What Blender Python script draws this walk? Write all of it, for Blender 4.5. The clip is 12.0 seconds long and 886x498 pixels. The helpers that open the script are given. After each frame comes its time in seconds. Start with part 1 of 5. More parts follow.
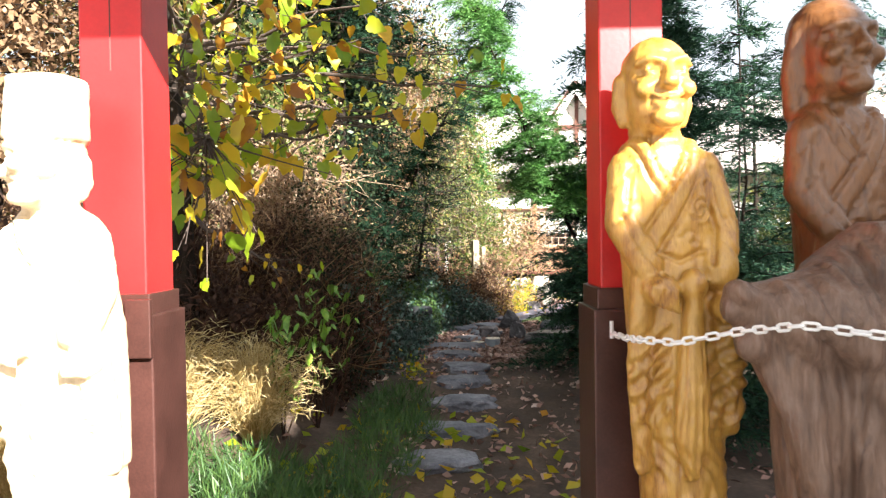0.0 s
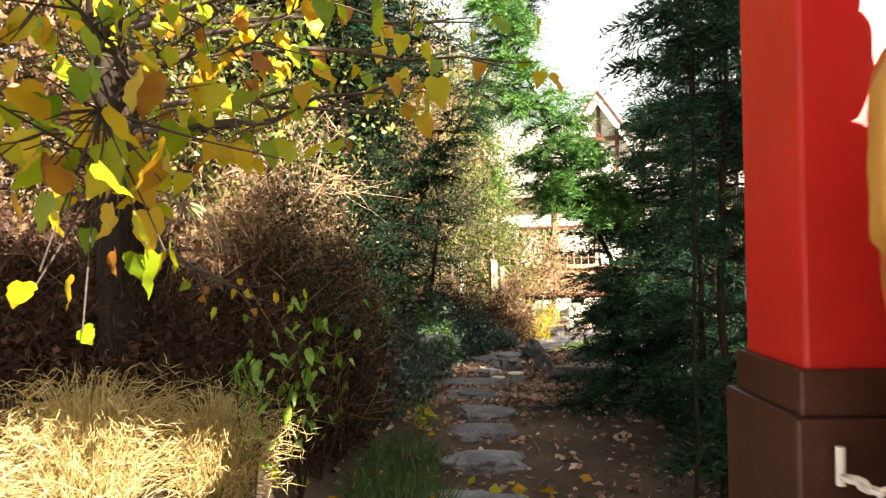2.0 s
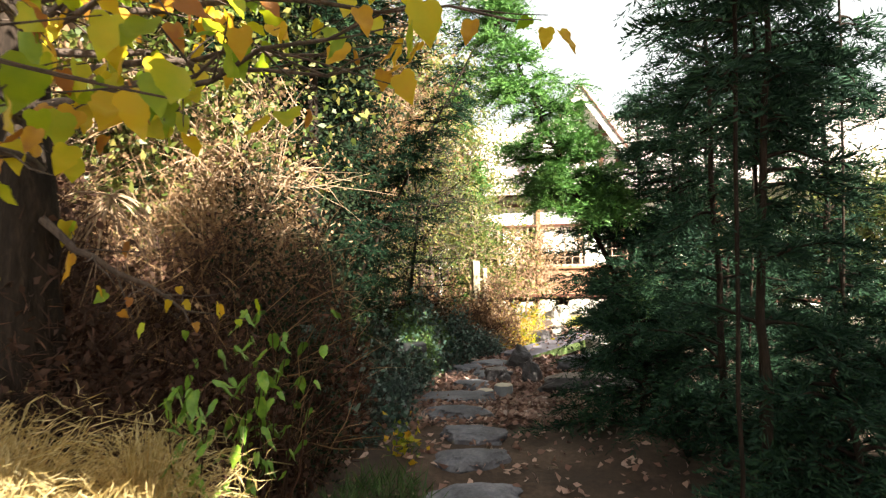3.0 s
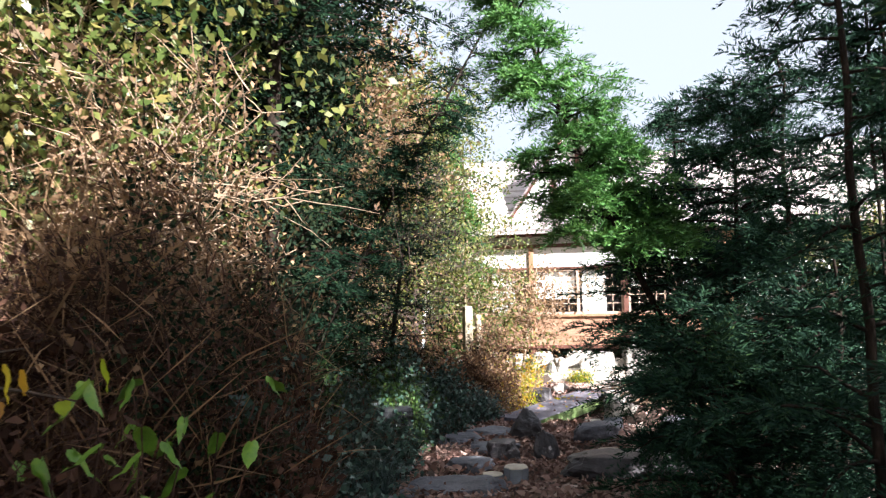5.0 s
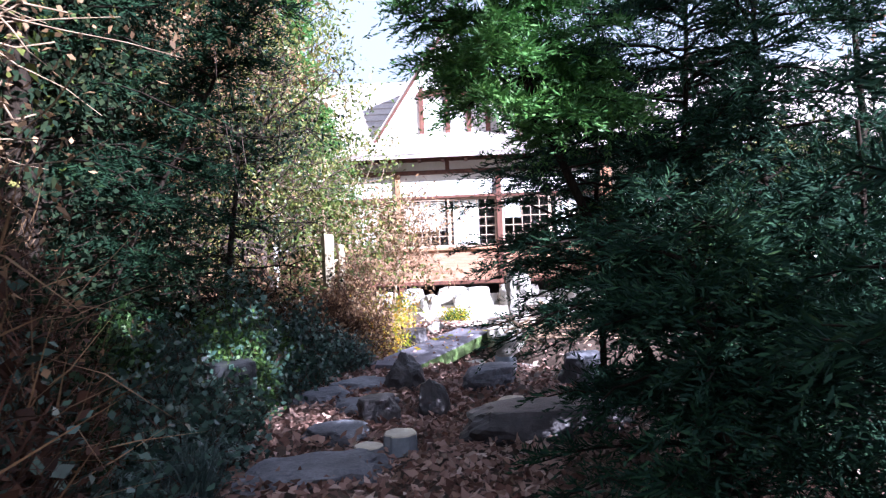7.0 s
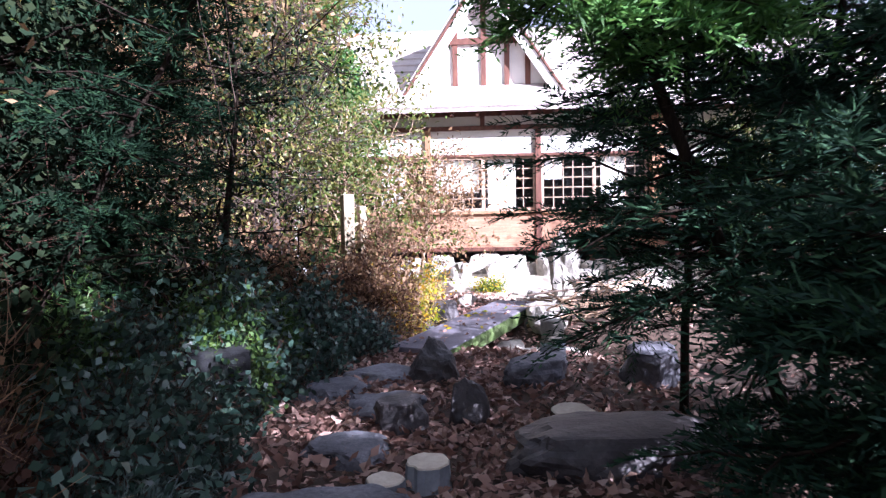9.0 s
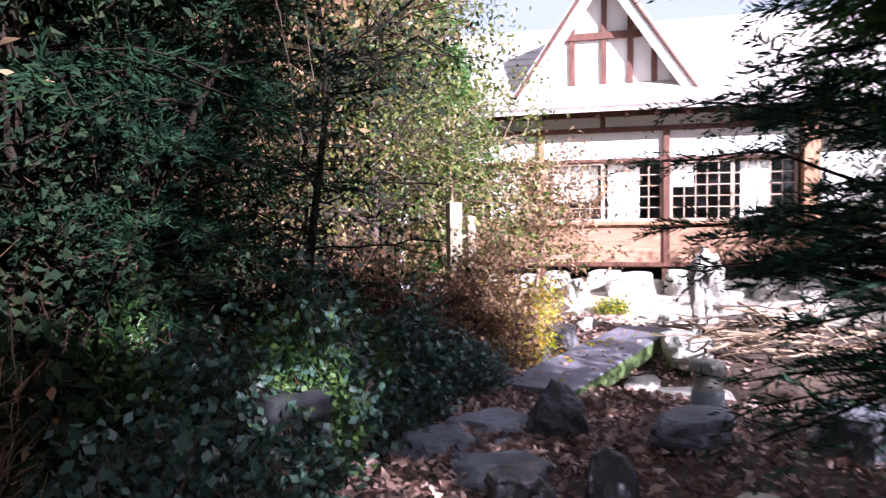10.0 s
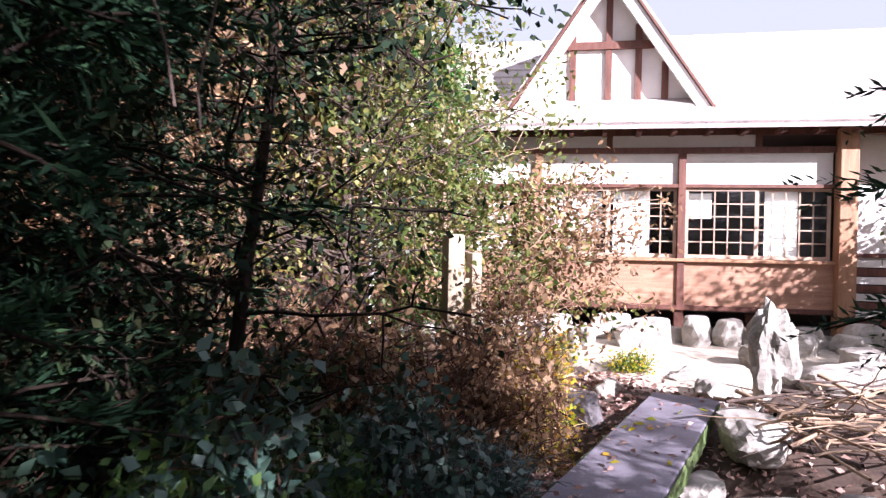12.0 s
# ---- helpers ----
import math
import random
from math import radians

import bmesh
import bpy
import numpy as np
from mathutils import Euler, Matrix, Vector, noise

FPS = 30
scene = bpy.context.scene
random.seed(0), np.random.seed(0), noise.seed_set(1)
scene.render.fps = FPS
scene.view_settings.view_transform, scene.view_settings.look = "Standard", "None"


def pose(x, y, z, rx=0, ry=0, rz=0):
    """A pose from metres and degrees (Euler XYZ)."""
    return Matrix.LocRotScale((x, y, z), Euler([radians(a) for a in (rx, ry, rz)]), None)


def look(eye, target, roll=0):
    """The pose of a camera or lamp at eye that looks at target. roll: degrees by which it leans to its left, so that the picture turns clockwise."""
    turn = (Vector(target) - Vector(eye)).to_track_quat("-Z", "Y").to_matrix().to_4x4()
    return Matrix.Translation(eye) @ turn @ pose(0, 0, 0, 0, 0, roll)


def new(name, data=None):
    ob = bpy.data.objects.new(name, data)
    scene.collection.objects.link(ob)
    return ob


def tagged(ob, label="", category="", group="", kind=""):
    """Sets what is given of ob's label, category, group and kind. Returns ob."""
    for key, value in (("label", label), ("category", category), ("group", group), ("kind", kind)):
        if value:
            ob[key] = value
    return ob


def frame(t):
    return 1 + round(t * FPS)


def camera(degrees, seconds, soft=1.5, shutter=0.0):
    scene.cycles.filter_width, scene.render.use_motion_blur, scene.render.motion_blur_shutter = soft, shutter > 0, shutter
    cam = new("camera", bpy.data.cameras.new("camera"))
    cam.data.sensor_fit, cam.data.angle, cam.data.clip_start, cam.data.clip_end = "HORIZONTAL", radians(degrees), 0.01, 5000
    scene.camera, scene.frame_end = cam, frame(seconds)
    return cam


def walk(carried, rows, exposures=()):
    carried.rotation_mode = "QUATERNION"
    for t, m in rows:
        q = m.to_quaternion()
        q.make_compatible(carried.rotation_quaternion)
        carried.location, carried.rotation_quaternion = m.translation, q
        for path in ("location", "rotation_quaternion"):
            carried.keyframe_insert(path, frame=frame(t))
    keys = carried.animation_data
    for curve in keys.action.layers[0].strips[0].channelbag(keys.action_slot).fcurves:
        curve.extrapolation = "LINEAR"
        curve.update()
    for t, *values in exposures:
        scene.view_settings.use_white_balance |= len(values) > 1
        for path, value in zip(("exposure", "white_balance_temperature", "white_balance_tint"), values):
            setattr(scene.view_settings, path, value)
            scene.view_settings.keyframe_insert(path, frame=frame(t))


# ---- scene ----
cam = camera(67.7, 12.0, soft=1.3, shutter=0.3)
PATH = [
    (0, (-0.403, -0.204, 1.043), (-0.431, 1.796, 1.006), -0.8),
    (0.5, (-0.382, -0.005, 1.046), (-0.485, 1.992, 1.014), -0.6),
    (1, (-0.373, 0.216, 1.041), (-0.482, 2.212, 0.97), -1.4),
    (1.5, (-0.409, 0.489, 1.06), (-0.509, 2.486, 1.047), -1.8),
    (2, (-0.423, 0.836, 1.047), (-0.494, 2.834, 1.07), -1.0),
    (2.5, (-0.446, 1.138, 1.019), (-0.511, 3.137, 1.048), -1.9),
    (3, (-0.478, 1.52, 1.054), (-0.48, 3.52, 1.076), -1.3),
    (3.2, (-0.503, 1.719, 1.068), (-0.48, 3.718, 1.133), -1.3),
    (4.8, (-0.605, 2.864, 1.011), (-0.546, 4.855, 1.189), -0.5),
    (5, (-0.625, 3.05, 0.987), (-0.554, 5.042, 1.156), -0.9),
    (5.5, (-0.638, 3.378, 0.933), (-0.408, 5.358, 1.096), -1.9),
    (6, (-0.593, 3.753, 0.868), (-0.25, 5.722, 0.939), -0.7),
    (6.5, (-0.636, 4.235, 0.821), (-0.24, 6.195, 0.85), -1.1),
    (7, (-0.529, 4.586, 0.771), (-0.043, 6.527, 0.764), -2.3),
    (7.5, (-0.492, 4.814, 0.763), (-0.094, 6.774, 0.757), 0.2),
    (9.3, (-0.361, 5.784, 0.796), (0.023, 7.743, 0.667), -1.7),
    (9.5, (-0.363, 5.952, 0.774), (-0.042, 7.923, 0.654), -1.3),
    (10, (-0.32, 6.44, 0.805), (-0.234, 8.436, 0.719), -0.7),
    (10.5, (-0.37, 6.828, 0.816), (-0.372, 8.828, 0.792), -1.3),
    (11, (-0.44, 7.181, 0.868), (-0.43, 9.181, 0.829), 0.7),
    (11.5, (-0.436, 7.625, 0.902), (-0.37, 9.624, 0.883), 0.3),
    (12, (-0.447, 8.01, 0.918), (-0.257, 10.001, 0.894), 1.1),
]
walk(cam, [(t, look(eye, target, roll)) for t, eye, target, roll in PATH],
     [(0.0, 2.6, 6000, 10), (2.0, 2.5, 7000, 8), (3.0, 2.5, 6700, 8), (5.0, 2.1, 5700, 14), (6.0, 2.1, 5000, 20), (7.0, 2.25, 5000, 24), (9.5, 2.05, 5250, 30), (12.0, 1.9, 5600, 32)])


# ---- world and sun ----
AZ, EL = 35.0, 27.0
world = bpy.data.worlds.new("world")
scene.world = world
world.use_nodes = True
sky = world.node_tree.nodes.new("ShaderNodeTexSky")
sky.sky_type, sky.sun_disc = "NISHITA", False
sky.sun_elevation, sky.sun_rotation = radians(EL), radians(180 - AZ)
sky.air_density, sky.dust_density = 0.8, 5.0
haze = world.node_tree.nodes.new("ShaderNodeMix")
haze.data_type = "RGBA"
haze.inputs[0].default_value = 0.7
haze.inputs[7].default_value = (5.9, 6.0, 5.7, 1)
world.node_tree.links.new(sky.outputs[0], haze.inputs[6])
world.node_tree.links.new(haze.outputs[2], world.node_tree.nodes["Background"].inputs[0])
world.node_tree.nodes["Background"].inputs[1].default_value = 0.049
sun = new("sun", bpy.data.lights.new("sun", "SUN"))
sun.data.energy, sun.data.angle, sun.data.color = 5.0, radians(0.5), (1.0, 0.93, 0.82)
sun.matrix_world = look((10 * math.sin(radians(AZ)) * math.cos(radians(EL)), -10 * math.cos(radians(AZ)) * math.cos(radians(EL)), 10 * math.sin(radians(EL))), (0, 0, 0))


# ---- materials ----
def material(name):
    m = bpy.data.materials.new(name)
    m.use_nodes = True
    nt = m.node_tree
    return m, nt, nt.nodes["Principled BSDF"]


def ramp_node(nt, stops):
    r = nt.nodes.new("ShaderNodeValToRGB")
    e = r.color_ramp.elements
    while len(e) < len(stops):
        e.new(0.5)
    for k, (p, c) in enumerate(stops):
        e[k].position, e[k].color = p, (*c, 1)
    return r


def noise_node(nt, scale, detail=6.0, rough=0.6, stretch=None, distortion=0.0):
    n = nt.nodes.new("ShaderNodeTexNoise")
    n.inputs["Scale"].default_value, n.inputs["Detail"].default_value, n.inputs["Roughness"].default_value = scale, detail, rough
    n.inputs["Distortion"].default_value = distortion
    g = nt.nodes.new("ShaderNodeNewGeometry")
    if stretch:
        mp = nt.nodes.new("ShaderNodeMapping")
        mp.inputs["Scale"].default_value = stretch
        nt.links.new(g.outputs["Position"], mp.inputs[0])
        nt.links.new(mp.outputs[0], n.inputs["Vector"])
    else:
        nt.links.new(g.outputs["Position"], n.inputs["Vector"])
    return n


def surface(name, stops, scale=6.0, rough=0.7, bump=0.3, fine=60.0, metallic=0.0, stretch=None, distortion=0.0, coat=0.0, grime=0.0):
    """A weathered surface: colour from coarse noise, fine noise for grain and relief."""
    m, nt, b = material(name)
    n1, n2 = noise_node(nt, scale, stretch=stretch, distortion=distortion), noise_node(nt, fine, stretch=stretch)
    mixv = nt.nodes.new("ShaderNodeMath")
    mixv.operation = "MULTIPLY_ADD"
    mixv.inputs[1].default_value = 0.35
    add = nt.nodes.new("ShaderNodeMath")
    add.operation = "MULTIPLY_ADD"
    add.inputs[1].default_value = 0.65
    nt.links.new(n2.outputs["Fac"], mixv.inputs[0])
    nt.links.new(n1.outputs["Fac"], add.inputs[0])
    nt.links.new(mixv.outputs[0], add.inputs[2])
    mixv.inputs[2].default_value = 0.0
    r = ramp_node(nt, stops)
    nt.links.new(add.outputs[0], r.inputs[0])
    col = r.outputs[0]
    if grime:
        n3 = noise_node(nt, 2.3, 8.0, 0.7)
        gr = ramp_node(nt, [(0.42, (1, 1, 1)), (0.68, (1 - grime,) * 3)])
        nt.links.new(n3.outputs["Fac"], gr.inputs[0])
        mx = nt.nodes.new("ShaderNodeMix")
        mx.data_type, mx.blend_type = "RGBA", "MULTIPLY"
        mx.inputs[0].default_value = 1.0
        nt.links.new(col, mx.inputs[6])
        nt.links.new(gr.outputs[0], mx.inputs[7])
        col = mx.outputs[2]
    nt.links.new(col, b.inputs["Base Color"])
    b.inputs["Roughness"].default_value, b.inputs["Metallic"].default_value, b.inputs["Coat Weight"].default_value = rough, metallic, coat
    bp = nt.nodes.new("ShaderNodeBump")
    bp.inputs["Strength"].default_value, bp.inputs["Distance"].default_value = bump, 0.02
    nt.links.new(add.outputs[0], bp.inputs["Height"])
    nt.links.new(bp.outputs[0], b.inputs["Normal"])
    return m


def foliage(name, stops, rough=0.45, glow_through=0.35, sheen=0.5):
    """Leaves whose colour varies from leaf to leaf and which let some light through."""
    m, nt, b = material(name)
    g = nt.nodes.new("ShaderNodeNewGeometry")
    n = noise_node(nt, 1.3, 3.0)
    a = nt.nodes.new("ShaderNodeMath")
    a.operation = "MULTIPLY_ADD"
    a.inputs[1].default_value = 0.6
    nt.links.new(g.outputs["Random Per Island"], a.inputs[0])
    a2 = nt.nodes.new("ShaderNodeMath")
    a2.operation = "MULTIPLY_ADD"
    a2.inputs[1].default_value, a2.inputs[2].default_value = 0.8, -0.2
    nt.links.new(n.outputs["Fac"], a2.inputs[0])
    nt.links.new(a2.outputs[0], a.inputs[2])
    r = ramp_node(nt, stops)
    nt.links.new(a.outputs[0], r.inputs[0])
    nt.links.new(r.outputs[0], b.inputs["Base Color"])
    b.inputs["Roughness"].default_value, b.inputs["Specular IOR Level"].default_value = rough, sheen
    tr = nt.nodes.new("ShaderNodeBsdfTranslucent")
    nt.links.new(r.outputs[0], tr.inputs[0])
    mx = nt.nodes.new("ShaderNodeMixShader")
    mx.inputs[0].default_value = glow_through
    nt.links.new(b.outputs[0], mx.inputs[1])
    nt.links.new(tr.outputs[0], mx.inputs[2])
    nt.links.new(mx.outputs[0], nt.nodes["Material Output"].inputs[0])
    return m


M_SOIL = surface("soil", [(0.3, (0.025, 0.016, 0.011)), (0.5, (0.06, 0.038, 0.026)), (0.62, (0.11, 0.072, 0.05)), (0.75, (0.04, 0.035, 0.016))], 2.2, 0.95, 0.9, 28.0)
M_RED = surface("red lacquer paint", [(0.3, (0.52, 0.014, 0.014)), (0.7, (0.66, 0.022, 0.020))], 3.0, 0.4, 0.06, 90.0, grime=0.25)
M_SHEATH = surface("brown sheet metal", [(0.3, (0.045, 0.018, 0.014)), (0.7, (0.11, 0.045, 0.035))], 5.0, 0.38, 0.1, 120.0, metallic=0.35, grime=0.3)
M_CARVED = surface("varnished carved wood", [(0.3, (0.14, 0.05, 0.012)), (0.42, (0.40, 0.18, 0.03)), (0.54, (0.56, 0.31, 0.06)), (0.66, (0.44, 0.21, 0.045)), (0.78, (0.22, 0.09, 0.025))], 4.0, 0.3, 0.3, 60.0, stretch=(4, 4, 0.55), distortion=1.2, coat=0.3, grime=0.25)
M_CARVED_DARK = surface("dark varnished carved wood", [(0.3, (0.07, 0.028, 0.012)), (0.5, (0.2, 0.085, 0.028)), (0.7, (0.11, 0.05, 0.025))], 7.0, 0.36, 0.35, 40.0, stretch=(4, 4, 0.55), distortion=1.2, coat=0.3, grime=0.3)
M_DRIFT = surface("weathered root wood", [(0.3, (0.06, 0.035, 0.028)), (0.5, (0.17, 0.095, 0.06)), (0.7, (0.25, 0.16, 0.12))], 5.0, 0.5, 0.7, 30.0, stretch=(4, 4, 0.6), distortion=2.5, coat=0.15, grime=0.4)
M_CHAIN = surface("white plastic", [(0.3, (0.72, 0.68, 0.66)), (0.7, (0.85, 0.82, 0.8))], 10.0, 0.4, 0.02)
M_STEEL = surface("dark steel", [(0.3, (0.05, 0.05, 0.05)), (0.7, (0.2, 0.18, 0.17))], 20.0, 0.45, 0.1, metallic=0.8)
M_STONE = surface("garden stone", [(0.3, (0.055, 0.053, 0.062)), (0.5, (0.15, 0.15, 0.175)), (0.62, (0.25, 0.25, 0.28)), (0.74, (0.08, 0.09, 0.06))], 4.0, 0.75, 0.8, 45.0, grime=0.4)
M_DARKSTONE = surface("dark grey stone", [(0.3, (0.018, 0.016, 0.018)), (0.55, (0.06, 0.052, 0.055)), (0.72, (0.12, 0.11, 0.11))], 5.0, 0.55, 0.8, 45.0)
M_PALESTONE = surface("pale granite", [(0.3, (0.22, 0.2, 0.17)), (0.5, (0.42, 0.39, 0.34)), (0.66, (0.55, 0.51, 0.45)), (0.78, (0.28, 0.27, 0.13))], 3.5, 0.85, 0.8, 50.0, grime=0.5)
M_SLAB = surface("cast stone slab", [(0.3, (0.09, 0.082, 0.1)), (0.55, (0.19, 0.175, 0.21)), (0.72, (0.27, 0.25, 0.28))], 3.0, 0.8, 0.4, 80.0, grime=0.4)
M_MOSS = surface("moss", [(0.3, (0.03, 0.05, 0.012)), (0.5, (0.09, 0.14, 0.035)), (0.7, (0.2, 0.24, 0.12))], 9.0, 0.95, 1.0, 90.0)
M_PLASTER = surface("white plaster", [(0.3, (0.72, 0.69, 0.64)), (0.7, (0.82, 0.79, 0.75))], 2.0, 0.85, 0.08, 90.0, grime=0.12)
M_TIMBER = surface("dark stained timber", [(0.3, (0.05, 0.018, 0.012)), (0.5, (0.12, 0.045, 0.028)), (0.7, (0.19, 0.08, 0.05))], 6.0, 0.6, 0.3, 60.0, stretch=(3, 3, 0.5))
M_PANEL = surface("weathered cedar boards", [(0.3, (0.25, 0.12, 0.07)), (0.5, (0.42, 0.23, 0.14)), (0.7, (0.52, 0.32, 0.21))], 3.0, 0.7, 0.3, 50.0, stretch=(0.6, 0.6, 6.0), grime=0.3)
M_POSTWOOD = surface("orange brown timber", [(0.3, (0.22, 0.1, 0.05)), (0.5, (0.36, 0.19, 0.1)), (0.7, (0.45, 0.27, 0.16))], 5.0, 0.6, 0.3, 50.0, stretch=(4, 4, 0.5))
M_ROOF = surface("pale roof shingle", [(0.3, (0.36, 0.3, 0.28)), (0.5, (0.5, 0.43, 0.4)), (0.7, (0.6, 0.53, 0.5))], 5.0, 0.8, 0.5, 40.0, grime=0.25)
# room surfaces coloured dark in place of indoor shade; the post cracks share it
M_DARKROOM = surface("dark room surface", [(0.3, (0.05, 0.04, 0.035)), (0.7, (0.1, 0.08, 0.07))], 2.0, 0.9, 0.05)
M_PAPER = surface("white paper screen", [(0.3, (0.66, 0.63, 0.6)), (0.7, (0.78, 0.75, 0.72))], 3.0, 0.9, 0.03)
M_BARK = surface("bark", [(0.3, (0.025, 0.018, 0.014)), (0.5, (0.08, 0.055, 0.042)), (0.7, (0.15, 0.11, 0.085))], 8.0, 0.95, 1.0, 40.0, stretch=(3, 3, 0.6))
M_PALEBARK = surface("pale dry twig bark", [(0.3, (0.16, 0.1, 0.065)), (0.5, (0.32, 0.22, 0.14)), (0.7, (0.44, 0.33, 0.23))], 8.0, 0.9, 0.4, 60.0)
M_CUTWOOD = surface("pale cut wood", [(0.3, (0.5, 0.42, 0.32)), (0.7, (0.75, 0.69, 0.58))], 14.0, 0.8, 0.2, 70.0)
M_GREY = surface("blue grey concrete", [(0.3, (0.17, 0.19, 0.22)), (0.7, (0.3, 0.32, 0.35))], 6.0, 0.75, 0.3, 60.0, grime=0.3)
M_PAVE = surface("pale concrete for bounced light", [(0.3, (0.3, 0.285, 0.26)), (0.5, (0.38, 0.36, 0.33)), (0.7, (0.45, 0.43, 0.39))], 1.5, 0.9, 0.3)
# wall of the added shade block, pale so that it bounces light back
M_SHADE_BLOCK = surface("plain shade block wall", [(0.3, (0.5, 0.47, 0.42)), (0.7, (0.66, 0.63, 0.58))], 2.0, 0.9, 0.2)
M_SAND = surface("pale sand", [(0.3, (0.3, 0.25, 0.19)), (0.5, (0.46, 0.4, 0.32)), (0.7, (0.55, 0.5, 0.42))], 3.0, 0.95, 0.5, 60.0, grime=0.35)
# carved wood with the glare of direct sun put into its pale colour
M_CARVED_SUNLIT = surface("carved wood paled for sunlight", [(0.3, (0.5, 0.36, 0.2)), (0.5, (0.66, 0.52, 0.34)), (0.7, (0.56, 0.42, 0.26))], 7.0, 0.5, 0.3, 40.0, stretch=(4, 4, 0.55), distortion=1.2)
M_TANSTONE = surface("tan sandstone", [(0.3, (0.22, 0.17, 0.11)), (0.5, (0.33, 0.27, 0.18)), (0.7, (0.42, 0.36, 0.26))], 4.0, 0.85, 0.5, 50.0, grime=0.3)
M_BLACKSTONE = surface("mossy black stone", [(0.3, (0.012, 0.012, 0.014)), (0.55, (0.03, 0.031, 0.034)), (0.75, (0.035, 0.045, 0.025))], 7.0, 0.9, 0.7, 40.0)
# bark at about a third of M_BARK's colour values
M_DARKBARK = surface("very dark bark", [(0.3, (0.008, 0.006, 0.005)), (0.5, (0.022, 0.016, 0.012)), (0.7, (0.05, 0.035, 0.026))], 8.0, 0.95, 1.0, 40.0, stretch=(3, 3, 0.6))
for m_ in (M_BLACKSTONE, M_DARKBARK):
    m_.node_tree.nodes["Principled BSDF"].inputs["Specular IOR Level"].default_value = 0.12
L_YELLOW = foliage("yellowing broad leaf", [(0.0, (0.12, 0.2, 0.012)), (0.3, (0.3, 0.36, 0.015)), (0.55, (0.55, 0.42, 0.02)), (0.8, (0.6, 0.3, 0.02)), (1.0, (0.3, 0.12, 0.02))], 0.5, 0.5)
L_CONIFER = foliage("conifer needle", [(0.0, (0.007, 0.018, 0.013)), (0.45, (0.017, 0.045, 0.027)), (0.8, (0.034, 0.08, 0.036)), (1.0, (0.08, 0.13, 0.035))], 0.75, 0.12, 0.15)
L_JUNIPER = foliage("juniper scale leaf", [(0.0, (0.025, 0.08, 0.018)), (0.5, (0.07, 0.19, 0.035)), (1.0, (0.16, 0.3, 0.055))], 0.55, 0.25)
L_BROAD = foliage("olive broad leaf", [(0.0, (0.03, 0.06, 0.012)), (0.4, (0.09, 0.13, 0.025)), (0.7, (0.2, 0.2, 0.05)), (1.0, (0.36, 0.24, 0.07))], 0.45, 0.35)
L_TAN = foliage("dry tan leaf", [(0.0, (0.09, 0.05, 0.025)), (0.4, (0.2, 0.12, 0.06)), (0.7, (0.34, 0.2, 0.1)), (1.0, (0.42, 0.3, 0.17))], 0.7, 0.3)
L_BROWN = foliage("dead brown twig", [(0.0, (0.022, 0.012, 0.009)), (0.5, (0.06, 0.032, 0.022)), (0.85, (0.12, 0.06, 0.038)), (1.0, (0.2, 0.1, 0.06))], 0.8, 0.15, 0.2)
L_IVY = foliage("glossy ivy leaf", [(0.0, (0.014, 0.034, 0.026)), (0.5, (0.045, 0.09, 0.068)), (0.85, (0.08, 0.14, 0.1)), (1.0, (0.13, 0.19, 0.13))], 0.36, 0.12)
# the bank's deep shade is put into these two leaf colours
L_EVERGREEN_SHADE = foliage("evergreen leaf darkened for bank shade", [(0.0, (0.007, 0.012, 0.007)), (0.5, (0.016, 0.03, 0.016)), (0.8, (0.034, 0.046, 0.02)), (1.0, (0.05, 0.027, 0.016))], 0.85, 0.1, 0.08)
L_CONIFER_SHADE = foliage("conifer needle darkened for bank shade", [(0.0, (0.005, 0.012, 0.007)), (0.45, (0.010, 0.026, 0.014)), (0.8, (0.02, 0.046, 0.02)), (1.0, (0.045, 0.075, 0.02))], 0.85, 0.08, 0.08)
L_STRAW = foliage("sun-bleached straw", [(0.0, (0.2, 0.13, 0.04)), (0.4, (0.42, 0.3, 0.11)), (0.75, (0.6, 0.48, 0.24)), (1.0, (0.68, 0.62, 0.42))], 0.6, 0.3)
L_LITTER = foliage("fallen dry leaf", [(0.0, (0.08, 0.045, 0.035)), (0.4, (0.24, 0.13, 0.1)), (0.7, (0.46, 0.3, 0.24)), (1.0, (0.7, 0.58, 0.5))], 0.6, 0.15)
L_SEDGE = foliage("bluish sedge blade", [(0.0, (0.03, 0.06, 0.05)), (0.5, (0.07, 0.11, 0.1)), (1.0, (0.16, 0.2, 0.18))], 0.4, 0.2)
L_GRASS = foliage("green grass blade", [(0.0, (0.02, 0.05, 0.012)), (0.5, (0.05, 0.11, 0.025)), (1.0, (0.13, 0.2, 0.04))], 0.5, 0.3)


# ---- building helpers ----
def thing(name, at, label, category, group="", kind="", rz=0.0):
    ob = new(name)
    ob.empty_display_size = 0.1
    ob.matrix_world = pose(*at, 0, 0, rz)
    return tagged(ob, label, category, group, kind)


def finish(name, bm, mat, parent=None, label="", smooth=False):
    me = bpy.data.meshes.new(name)
    bm.to_mesh(me)
    bm.free()
    me.materials.append(mat)
    if smooth:
        me.polygons.foreach_set("use_smooth", [True] * len(me.polygons))
    ob = new(name, me)
    if parent is not None:
        ob.parent = parent
    if label:
        ob["label"] = label
    return ob


def part(name, bm, mat, parent, label="", smooth=False):
    return finish(name, bm, mat, parent, label, smooth)


def share(ob, parent, m):
    """A further piece on the same mesh."""
    o = new(ob.name.split(".")[0], ob.data)
    o.parent = parent
    o.matrix_basis = m
    return o


